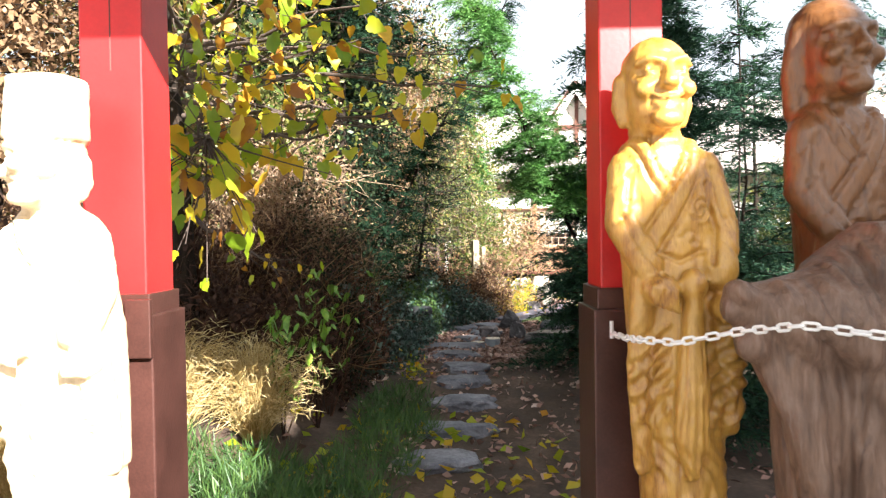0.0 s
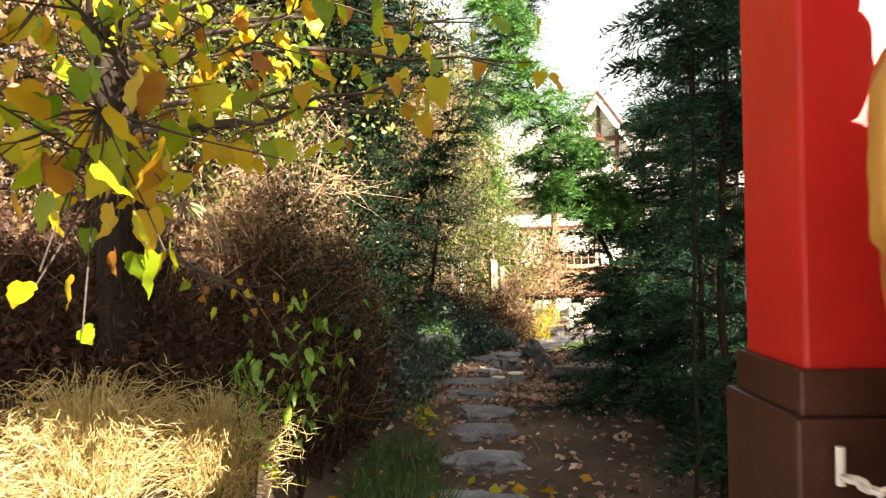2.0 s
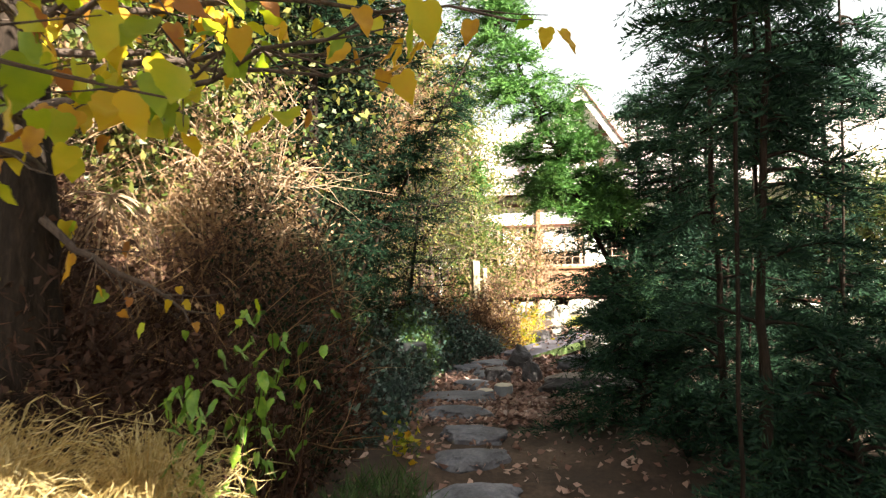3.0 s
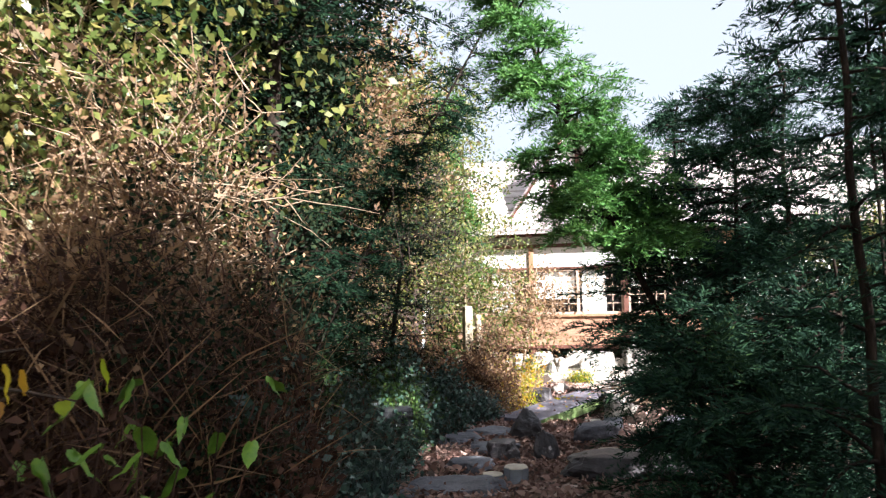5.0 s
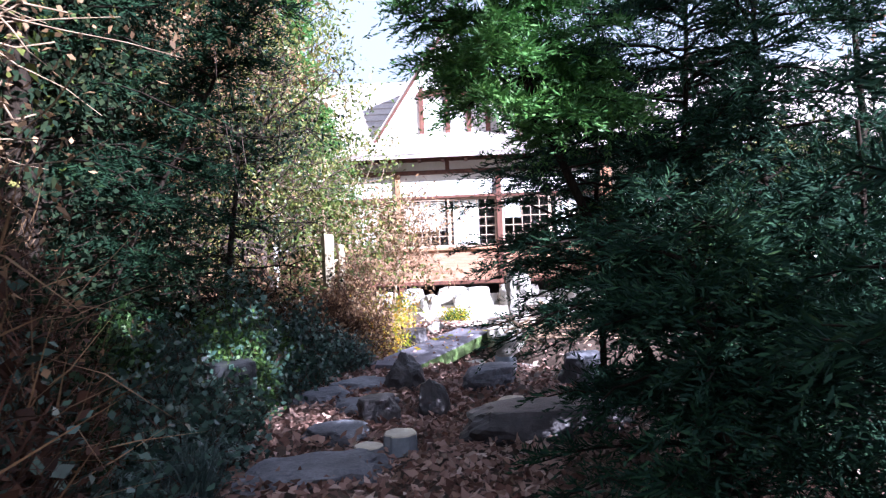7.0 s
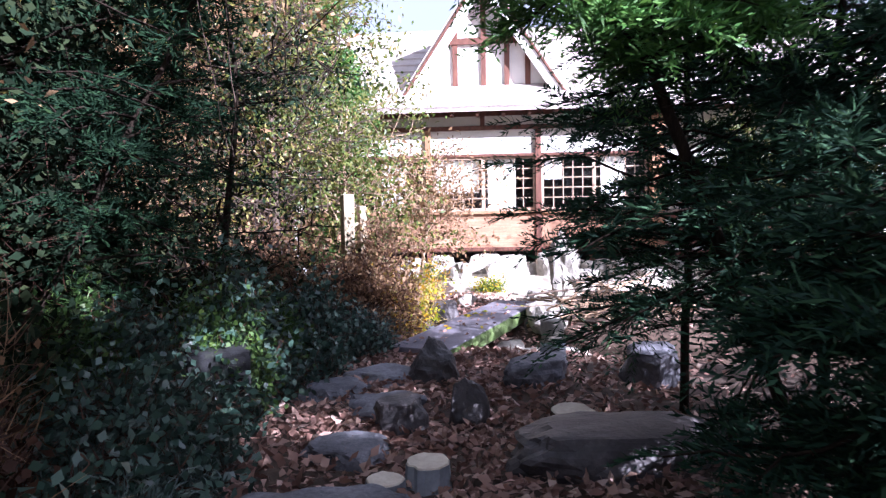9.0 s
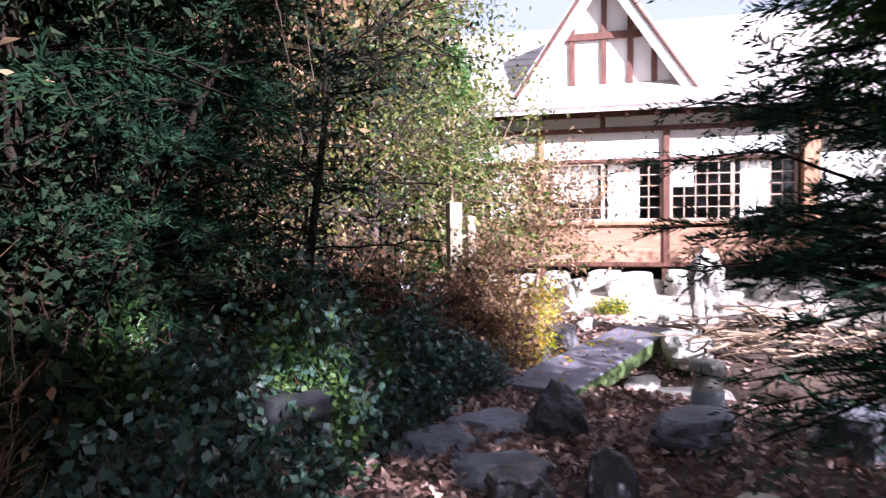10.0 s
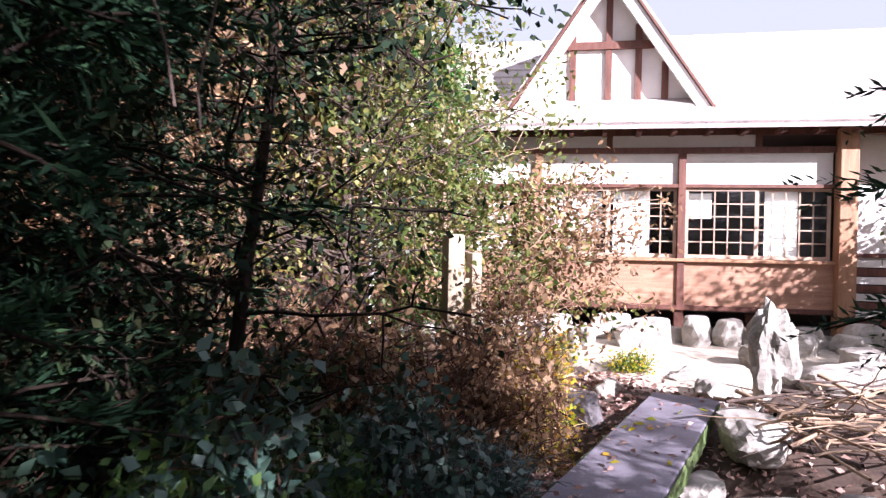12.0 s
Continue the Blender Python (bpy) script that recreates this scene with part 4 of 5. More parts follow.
def stump(at, r, h, label, tilt=0.0):
    st = thing("tree_stump", at, label, "tree stump", "cut stumps by the path")
    rng = np.random.default_rng(int(r * 1000))
    n = 20
    a = np.arange(n) * 2 * math.pi / n
    rad = r * (1 + 0.05 * rng.normal(size=n))
    bm = bmesh.new()
    lo = [bm.verts.new((rad[i] * 1.12 * math.cos(a[i]), rad[i] * 1.12 * math.sin(a[i]), -0.05)) for i in range(n)]
    hi = [bm.verts.new((rad[i] * math.cos(a[i]), rad[i] * math.sin(a[i]), h)) for i in range(n)]
    for i in range(n):
        bm.faces.new((lo[i], lo[(i + 1) % n], hi[(i + 1) % n], hi[i]))
    part("bark", bm, M_GREY if r < 0.1 else M_BARK, st)
    bm = bmesh.new()
    c = bm.verts.new((0, 0, h + 0.006))
    e = [bm.verts.new((0.93 * rad[i] * math.cos(a[i]), 0.93 * rad[i] * math.sin(a[i]), h + 0.006)) for i in range(n)]
    e2 = [bm.verts.new((rad[i] * math.cos(a[i]), rad[i] * math.sin(a[i]), h - 0.004)) for i in range(n)]
    for i in range(n):
        bm.faces.new((c, e[i], e[(i + 1) % n]))
        bm.faces.new((e[i], e2[i], e2[(i + 1) % n], e[(i + 1) % n]))
    part("cut_face", bm, M_CUTWOOD, st, "pale sawn top")
    st.matrix_world = pose(*at, tilt, 0, 0)
    return st


stump((0.10, 8.26, gz(0.1, 8.26)), 0.095, 0.11, "low sawn stump with a pale top beside the path")
stump((-0.09, 8.2, gz(-0.09, 8.2)), 0.08, 0.07, "smaller sawn stump with a pale top beside the path")
stump((1.0, 8.86, gz(1.0, 8.86)), 0.125, 0.12, "wide sawn stump with a whitish top under the conifers", 4)
post = thing("short_post", (1.5, 10.45, gz(1.5, 10.45)), "short round stone post with a bluish concrete foot", "post")
for nm, r0, r1, z0, z1, m in (("foot", 0.11, 0.10, -0.03, 0.16, M_GREY), ("shaft", 0.085, 0.10, 0.16, 0.34, M_PALESTONE)):
    v, q = tube([(0, 0, z0), (0, 0, (z0 + z1) / 2), (0, 0, z1), (0, 0, z1 + 0.003)], [r0, (r0 + r1) / 2, r1, 0.001], 16)
    array_mesh(nm, v, q, m, post)
mk = thing("marker_stone", (0.12, 12.35, gz(0.12, 12.35)), "tan upright marker stone split by a dark gap", "marker stone", rz=15)
part("slab", boxed(-0.15, -0.03, -0.07, 0.07, -0.05, 1.52, bevel=0.025), M_TANSTONE, mk)
part("slab", boxed(0.02, 0.10, -0.06, 0.06, -0.05, 1.40, bevel=0.025), M_TANSTONE, mk)

# unseen block added behind the walk, which throws the shade on the gate
blocker = thing("shade_block", (8, -6, gz(8, -6)), "unseen plain block added to shade the gate and statues", "building")
part("wall", boxed(-3.22, 6, -3, 3, -0.1, 5.66), M_SHADE_BLOCK, blocker)
part("upper_shade_wall", boxed(-3.25, -0.4, 1.8, 3.004, 0.1, 8.3), M_SHADE_BLOCK, blocker)
# pale paving added out of view as a reflector for the gate figures
tagged(finish("bounce_paving", boxed(-9, 9, -14, 1.0, -0.6, -0.32), M_PAVE), "unseen pale paving added to bounce light onto the statues", "pavement", kind="structure")


# ---- plants ----
def conifer(x, y, h, spread, seed, low=0.15, n_br=90, per=150, label="dark green conifer with drooping feathery sprays", mat=L_CONIFER, lean=(0, 0), needle=0.07, trunk_r=0.045, name="conifer"):
    rng = np.random.default_rng(seed)
    g = gz(x, y)
    tree = thing(name, (x, y, g), label, "tree", "conifers along the path")
    top = np.array([lean[0], lean[1], h])
    tp = wander((0, 0, -0.1), top, 12, 0.025, rng)
    v, q = tube(tp, np.linspace(trunk_r, 0.008, 12), 8)
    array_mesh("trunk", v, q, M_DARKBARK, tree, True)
    limbs, vs = [], []
    for b in range(n_br):
        f = low + (1 - low) * rng.random() ** 1.05
        base = np.array([np.interp(f, np.linspace(0, 1, 12), tp[:, k]) for k in range(3)])
        reach = spread * (1 - f) ** 0.75 * rng.uniform(0.55, 1.1) + 0.12
        a = rng.uniform(0, 2 * math.pi)
        d = np.array([math.cos(a), math.sin(a), rng.uniform(-0.15, 0.3)])
        tip = base + d * reach + np.array([0, 0, -0.10 * reach])
        path = wander(base, tip, 7, 0.02, rng)
        path[:, 2] += 0.1 * reach * np.sin(np.linspace(0, math.pi, 7))
        limbs.append(tube(path, np.linspace(0.011, 0.003, 7), 4))
        m = int(per * (0.35 + reach / spread))
        # flat feathery sprays off the branch, blades in two ranks
        ns = max(6, int(m / 8.5))
        t = rng.uniform(0.15, 1.0, ns)
        sp = np.stack([np.interp(t, np.linspace(0, 1, 7), path[:, k]) for k in range(3)], 1)
        sd = unit(d[None] * 0.8 + rng.normal(size=(ns, 3)) * np.array([0.75, 0.75, 0.35]))
        sl = rng.uniform(0.10, 0.30, ns)
        k = 18
        w = np.linspace(0.05, 1, k)
        c = sp[:, None] + sd[:, None] * (sl[:, None] * w[None])[..., None]
        c[..., 2] -= (sl[:, None] * w[None] ** 2) * 0.3
        rank = unit(np.cross(sd, np.array([0, 0, 1.0]) + rng.normal(size=(ns, 3)) * 0.4))
        alt = np.where(np.arange(k) % 2, 1.0, -1.0)[None, :, None]
        ax = sd[:, None] * 0.75 + rank[:, None] * alt * 0.65 + rng.normal(size=(ns, k, 3)) * 0.25
        vs.append(kites(c.reshape(-1, 3), ax.reshape(-1, 3), (needle * (1.25 - 0.7 * w)[None] * rng.uniform(0.7, 1.3, (ns, k))).ravel(), needle * 0.17, rng, 0.05))
    v, q = stack(limbs)
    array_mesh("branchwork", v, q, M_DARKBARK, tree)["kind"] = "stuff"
    v, q = stack(vs)
    array_mesh("crown", v, q, mat, tree)["kind"] = "stuff"
    return tree


for k, (x, y, h, sp, low, nb) in enumerate([(1.35, 5.9, 3.7, 0.75, 0.05, 42), (2.0, 7.5, 3.1, 1.2, 0.08, 85), (2.3, 4.6, 4.2, 1.0, 0.05, 42), (3.2, 6.3, 4.0, 1.3, 0.04, 54), (3.5, 8.4, 3.8, 1.2, 0.04, 70), (1.0, 4.6, 3.4, 0.5, 0.35, 26), (4.6, 5.4, 4.2, 1.4, 0.05, 30), (4.9, 7.7, 3.9, 1.3, 0.05, 28), (3.3, 3.2, 3.7, 1.1, 0.05, 32), (1.75, 7.95, 3.1, 1.65, 0.2, 120), (1.75, 9.0, 3.2, 1.4, 0.26, 105), (2.9, 7.4, 3.2, 1.2, 0.0, 46), (5.8, 6.4, 4.4, 1.6, 0.0, 26), (1.35, 4.5, 1.2, 0.65, 0.0, 45), (1.75, 5.3, 1.3, 0.75, 0.0, 45), (1.05, 6.75, 1.25, 0.7, 0.0, 70), (1.7, 6.7, 1.6, 0.8, 0.0, 60)]):
    conifer(x, y, h, sp, 200 + k, low, nb, 195, needle=0.06, trunk_r=0.028 if sp < 0.8 or h < 3.3 else 0.045)
for k, (x, y) in enumerate([(0.74, 4.3), (1.1, 4.9), (1.75, 6.4), (1.95, 6.55), (2.3, 6.2)]):
    conifer(x, y, 3.6, 0.45, 240 + k, 0.6, 26, 120, "thin dark sapling with a bare stem and sparse sprays", trunk_r=0.010, name="sapling")
# juniper with brighter green, arching over the path
conifer(1.75, 7.95, 4.7, 0.58, 260, 0.36, 140, 230, "bright green juniper leaning over the path", L_JUNIPER, lean=(-2.2, 0.2), needle=0.062, trunk_r=0.032, name="juniper")
conifer(0.0, 15.2, 5.4, 0.7, 261, 0.1, 70, 170, "tall slender bright green juniper", L_JUNIPER, needle=0.1, name="juniper")
# dark conifers on the bank, their shade put into the needle colour
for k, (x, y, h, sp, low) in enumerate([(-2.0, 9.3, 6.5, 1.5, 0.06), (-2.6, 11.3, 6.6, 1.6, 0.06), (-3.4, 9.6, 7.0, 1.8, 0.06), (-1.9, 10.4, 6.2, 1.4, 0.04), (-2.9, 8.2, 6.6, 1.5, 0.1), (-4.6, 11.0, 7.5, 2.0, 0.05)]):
    conifer(x, y, h, sp, 270 + k, low, 110, 140, "dark green conifer on the bank with hanging sprays", L_CONIFER_SHADE, needle=0.06)


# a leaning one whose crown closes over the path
conifer(-2.0, 9.3, 4.8, 0.5, 288, 0.2, 90, 130, "dark conifer leaning far out over the path", L_CONIFER_SHADE, needle=0.055, lean=(2.5, 0.1), trunk_r=0.018)
# two tall crowns added overhead to keep sky light off the bank
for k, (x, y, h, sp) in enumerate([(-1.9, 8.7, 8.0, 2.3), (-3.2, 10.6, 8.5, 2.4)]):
    conifer(x, y, h, sp, 290 + k, 0.42, 110, 130, "tall dark conifer added to roof and shade the bank", L_CONIFER_SHADE, needle=0.095, trunk_r=0.09)


def broadleaf(x, y, h, spread, seed, mat, label, n_tips=70, per=160, leaf=0.07, bark=M_BARK, crown_from=0.3, name="broadleaf_tree", trunk=0.07, twigs=3):
    rng = np.random.default_rng(seed)
    tree = thing(name, (x, y, gz(x, y)), label, "tree")
    tp = wander((0, 0, -0.1), (rng.normal() * 0.2, rng.normal() * 0.2, h * 0.75), 9, 0.05, rng)
    v, q = tube(tp, np.linspace(trunk, trunk * 0.35, 9), 8)
    array_mesh("trunk", v, q, bark, tree, True)
    limbs, vs = [], []
    for b in range(n_tips):
        f = rng.uniform(crown_from, 1)
        base = np.array([np.interp(f * 0.9, np.linspace(0, 1, 9), tp[:, k]) for k in range(3)])
        a, e = rng.uniform(0, 2 * math.pi), rng.uniform(-0.1, 0.9)
        reach = spread * rng.uniform(0.5, 1.1)
        tip = base + reach * np.array([math.cos(a), math.sin(a), e * 0.6])
        path = wander(base, tip, 7, 0.05, rng)
        limbs.append(tube(path, np.linspace(trunk * 0.22, 0.004, 7), 4))
        for _ in range(twigs):
            t0 = rng.integers(2, 7)
            tw = path[t0] + rng.normal(size=3) * spread * 0.22
            limbs.append(tube(wander(path[t0 - 1], tw, 4, 0.02, rng), np.linspace(0.006, 0.002, 4), 3))
            m = per // twigs
            c = tw + rng.normal(size=(m, 3)) * spread * 0.13 * np.array([1, 1, 0.7])
            vs.append(kites(c, rng.normal(size=(m, 3)) + np.array([0, 0, -0.5]), leaf * rng.uniform(0.6, 1.3, m), leaf * 0.55 * rng.uniform(0.7, 1.2, m), rng))
    v, q = stack(limbs)
    array_mesh("branchwork", v, q, bark, tree)["kind"] = "stuff"
    v, q = stack(vs)
    array_mesh("crown", v, q, mat, tree)["kind"] = "stuff"
    return tree


for k, (x, y, h, sp, m, lab) in enumerate([(-3.2, 8.2, 4.6, 1.5, L_BROAD, "olive green broadleaf tree in the sun"), (-1.6, 14.6, 8.0, 1.7, L_BROAD, "olive green broadleaf tree in the sun"),
                                           (-4.8, 6.0, 4.6, 1.6, L_TAN, "tree with dry tan leaves in the sun"), (-5.2, 10.5, 5.6, 1.9, L_BROAD, "olive green broadleaf tree in the sun"),
                                           (-3.6, 13.5, 6.0, 1.9, L_TAN, "tree with dry tan leaves in the sun"), (-1.2, 19.5, 6.5, 2.2, L_BROAD, "olive green broadleaf tree behind the house"),
                                           (-6.5, 15.5, 6.5, 2.2, L_TAN, "tree with dry tan leaves in the sun"), (-7.5, 7.5, 6.0, 2.0, L_BROAD, "olive green broadleaf tree in the sun"),
                                           (-0.9, 16.6, 9.0, 1.6, L_BROAD, "tall olive green broadleaf tree beside the house"), (-2.8, 18.0, 8.5, 2.2, L_BROAD, "tall olive green broadleaf tree beside the house"), (-2.4, 12.8, 8.2, 1.7, L_TAN, "tall tree with dry tan leaves"), (-5.5, 19.5, 8.5, 2.4, L_BROAD, "tall olive green broadleaf tree"), (-4.4, 8.6, 6.5, 1.7, L_BROAD, "tall olive green broadleaf tree"),
                                           (9.0, 10.0, 6.0, 2.0, L_TAN, "tree with dry tan leaves beyond the conifers"), (7.5, 14.0, 3.5, 1.4, L_BROAD, "olive green broadleaf tree beyond the conifers")]):
    broadleaf(x, y, h, sp, 300 + k, m, lab, 80, 150, 0.095, M_DARKBARK)
broadleaf(-0.75, 12.7, 5.2, 1.1, 340, L_BROAD, "airy olive tree with fine dark twigs by the bridge mound", 90, 96, 0.05, M_BARK, 0.2, "twiggy_tree", 0.05, 8)
broadleaf(-1.7, 13.4, 6.6, 1.35, 341, L_TAN, "airy twiggy tree with dry tan leaves on the bank", 100, 96, 0.06, M_PALEBARK, 0.2, "twiggy_tree", 0.06, 8)
broadleaf(-1.05, 10.6, 3.4, 0.7, 346, L_EVERGREEN_SHADE, "dark fine-leaved evergreen shrub tree above the ivy", 34, 72, 0.045, M_DARKBARK, 0.3, "evergreen_tree", 0.035, 6)
broadleaf(-2.1, 7.5, 3.4, 0.9, 344, L_TAN, "twiggy shrub with dry reddish tan leaves on the bank", 80, 64, 0.045, M_PALEBARK, 0.3, "twiggy_tree", 0.035, 8)
broadleaf(-3.5, 7.9, 4.6, 1.2, 345, L_BROAD, "twiggy tree with olive and yellow leaves on the bank", 90, 72, 0.06, M_PALEBARK, 0.3, "twiggy_tree", 0.045, 8)
# three trees added to cut sky light; the last one's crown stays unseen
broadleaf(-2.55, 9.1, 5.8, 1.25, 342, L_EVERGREEN_SHADE, "tall dark evergreen tree added to shade the bank", 100, 260, 0.062, M_DARKBARK, 0.25, "evergreen_tree", 0.07)
broadleaf(-2.4, 10.8, 6.2, 1.25, 343, L_EVERGREEN_SHADE, "tall dark evergreen tree added to shade the bank", 100, 260, 0.062, M_DARKBARK, 0.25, "evergreen_tree", 0.07)
broadleaf(-2.75, 8.4, 8.5, 2.4, 347, L_EVERGREEN_SHADE, "tall evergreen tree added for the shade of its unseen crown", 120, 150, 0.14, M_DARKBARK, 0.8, "evergreen_tree", 0.07)
# pale twiggy shrub in front of the house
broadleaf(0.9, 13.6, 2.9, 0.85, 330, L_TAN, "pale twiggy shrub with sparse dry leaves", 60, 45, 0.06, M_PALEBARK, 0.4, "shrub", 0.03)
broadleaf(0.1, 13.2, 3.6, 1.0, 331, L_BROAD, "olive shrub tree with fine twigs", 70, 110, 0.06, M_PALEBARK, 0.35, "shrub", 0.035)


def thicket(name, label, spots, n, twig, mat, seed, leaf=None, leaf_mat=None, up=0.5):
    """A tangle of thin stems filling mounds (x, y, rx, ry, height), with leaves where given."""
    rng = np.random.default_rng(seed)
    x0, y0 = spots[0][0], spots[0][1]
    g0 = gz(x0, y0)
    ob = thing(name, (x0, y0, g0), label, "shrub")
    wt = np.array([s[2] * s[3] * s[4] for s in spots])
    pick = rng.choice(len(spots), n, p=wt / wt.sum())
    S = np.array(spots)[pick]
    a, r = rng.uniform(0, 2 * math.pi, n), np.sqrt(rng.random(n))
    x, y = S[:, 0] + S[:, 2] * r * np.cos(a), S[:, 1] + S[:, 3] * r * np.sin(a)
    lump = 0.82 + 0.22 * np.sin(x * 5.3 + y * 3.1) + 0.2 * np.sin(y * 7.1 - x * 2.3)
    zz = ground_height(x, y) + S[:, 4] * lump * np.sqrt(np.maximum(0, 1 - r * r * 0.85)) * rng.random(n) ** 0.7 * rng.uniform(0.8, 1.15, n)
    c = np.stack([x - x0, y - y0, zz - g0], 1)
    if twig:
        ax = rng.normal(size=(n, 3)) + np.array([0, 0, up])
        v, q = kites(c, ax, twig * rng.uniform(0.4, 1.4, n), rng.uniform(0.004, 0.01, n), rng, 0.08)
        array_mesh("stem_tangle", v, q, mat, ob)["kind"] = "stuff"
    if leaf:
        m = rng.integers(0, n, int(n * leaf[1]))
        c2 = c[m] + rng.normal(size=(len(m), 3)) * 0.06
        v, q = kites(c2, rng.normal(size=(len(m), 3)) + np.array([0, 0, -0.2]), leaf[0] * rng.uniform(0.5, 1.3, len(m)), leaf[0] * 0.7 * rng.uniform(0.7, 1.2, len(m)), rng)
        array_mesh("leafage", v, q, leaf_mat, ob)["kind"] = "stuff"
    return ob


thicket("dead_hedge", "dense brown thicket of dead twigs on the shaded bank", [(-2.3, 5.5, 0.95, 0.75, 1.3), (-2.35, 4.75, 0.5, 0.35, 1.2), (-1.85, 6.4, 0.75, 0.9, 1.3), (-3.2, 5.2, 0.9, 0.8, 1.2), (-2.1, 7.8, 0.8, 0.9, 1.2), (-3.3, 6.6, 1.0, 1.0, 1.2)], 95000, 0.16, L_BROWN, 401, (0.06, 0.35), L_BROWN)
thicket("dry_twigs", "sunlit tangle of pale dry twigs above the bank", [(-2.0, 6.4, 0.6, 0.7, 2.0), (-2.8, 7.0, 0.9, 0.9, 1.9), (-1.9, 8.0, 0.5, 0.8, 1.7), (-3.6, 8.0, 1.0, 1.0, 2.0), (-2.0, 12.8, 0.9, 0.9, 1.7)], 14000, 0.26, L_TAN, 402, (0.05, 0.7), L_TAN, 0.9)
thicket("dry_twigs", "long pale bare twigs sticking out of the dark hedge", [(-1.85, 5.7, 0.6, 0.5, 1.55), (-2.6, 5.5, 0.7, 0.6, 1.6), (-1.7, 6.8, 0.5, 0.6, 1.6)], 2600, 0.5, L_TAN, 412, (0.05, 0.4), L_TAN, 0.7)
thicket("shade_undergrowth", "dense dark undergrowth below the bank conifers", [(-2.3, 9.6, 0.8, 0.9, 1.7), (-2.7, 11.0, 1.0, 1.0, 1.9), (-1.9, 8.7, 0.45, 0.5, 1.1), (-1.7, 11.2, 0.6, 0.6, 1.5), (-3.6, 9.6, 0.9, 1.0, 1.9)], 16000, 0.2, L_BROWN, 413, (0.075, 2.2), L_EVERGREEN_SHADE)
thicket("evergreen_bush", "dark evergreen bush overhanging the bank", [(-1.6, 5.9, 0.42, 0.45, 1.75), (-1.65, 7.2, 0.45, 0.6, 1.6)], 12000, 0.16, L_BROWN, 403, (0.035, 1.1), L_EVERGREEN_SHADE)
thicket("ivy", "glossy blue-green ivy covering the ground by the path", [(-1.35, 8.3, 0.55, 0.9, 0.4), (-1.2, 9.6, 0.45, 0.6, 0.75), (-0.85, 9.75, 0.3, 0.25, 0.95), (-1.02, 9.2, 0.3, 0.22, 0.8), (-1.2, 9.45, 0.25, 0.3, 0.9), (-0.55, 10.9, 0.5, 0.5, 0.75), (-0.75, 10.5, 0.6, 0.7, 0.5), (-1.2, 7.0, 0.4, 0.7, 0.3), (-0.2, 11.3, 0.5, 0.6, 0.5), (-0.95, 9.32, 0.3, 0.12, 0.62), (-1.45, 6.7, 0.3, 0.5, 0.9), (-1.1, 8.6, 0.4, 0.4, 0.45)], 16000, 0.12, L_BROWN, 404, (0.055, 2.6), L_IVY)
thicket("brown_fern_mound", "rounded mound of brown withered ferns by the bridge", [(-0.25, 11.7, 0.55, 0.6, 1.0), (0.2, 12.0, 0.5, 0.45, 1.2), (-0.9, 11.9, 0.6, 0.6, 1.1)], 15000, 0.16, L_BROWN, 405, (0.05, 0.8), L_TAN)
thicket("green_cushion", "fresh green feathery cushion plant above the ivy", [(-1.1, 9.85, 0.35, 0.25, 1.0), (-0.7, 10.4, 0.3, 0.25, 0.95), (-0.95, 11.0, 0.4, 0.3, 0.95), (-0.95, 9.55, 0.35, 0.22, 0.85), (-1.5, 9.3, 0.3, 0.25, 0.7)], 9500, 0.1, L_GRASS, 406, (0.045, 1.0), L_GRASS, 0.8)
thicket("yellow_shrub", "yellow-green sunlit shrub at the marker stone", [(0.5, 12.3, 0.3, 0.3, 1.15), (0.75, 13.2, 0.35, 0.35, 0.9), (1.15, 14.2, 0.25, 0.25, 0.75)], 2600, 0.14, L_STRAW, 407, (0.05, 1.2), L_YELLOW)
thicket("yellow_tuft", "small yellow-green tuft among the pale rocks", [(2.15, 14.6, 0.2, 0.16, 0.28)], 700, 0.1, L_GRASS, 408, (0.04, 1.0), L_YELLOW)
rng = np.random.default_rng(409)
pile = thing("brush_pile", (2.95, 12.3, gz(2.95, 12.3)), "heap of cut dry branches lying in the stream bed", "brush pile")
for k in range(80):
    a, r = rng.uniform(0, 2 * math.pi), math.sqrt(rng.random())
    mid = np.array([0.85 * r * math.cos(a), 0.6 * r * math.sin(a), 0.06 + 0.4 * (1 - r * r) * rng.random()])
    d = np.array([rng.normal(), rng.normal() * 0.6, rng.normal() * 0.22]) * rng.uniform(0.25, 0.45)
    v, q = tube(wander(mid - d, mid + d, 8, 0.022, rng), np.linspace(rng.uniform(0.008, 0.02), 0.004, 8), 5)
    v[:, 2] = np.maximum(v[:, 2], gz(2.95 + mid[0], 12.3 + mid[1]) - gz(2.95, 12.3) + 0.01)
    array_mesh("branch", v, q, M_PALEBARK if k % 3 else M_BARK, pile, True)
thicket("laurel_bush", "evergreen bush with long glossy leaves on the bank", [(-1.5, 6.15, 0.25, 0.25, 1.3), (-1.55, 6.9, 0.2, 0.2, 1.1)], 110, 0.2, L_BROWN, 411, (0.13, 1.1), L_IVY)
thicket("path_weed", "small bright green weed between the steps", [(-0.78, 6.1, 0.09, 0.08, 0.2)], 60, 0.1, L_GRASS, 410, (0.06, 1.0), L_YELLOW)
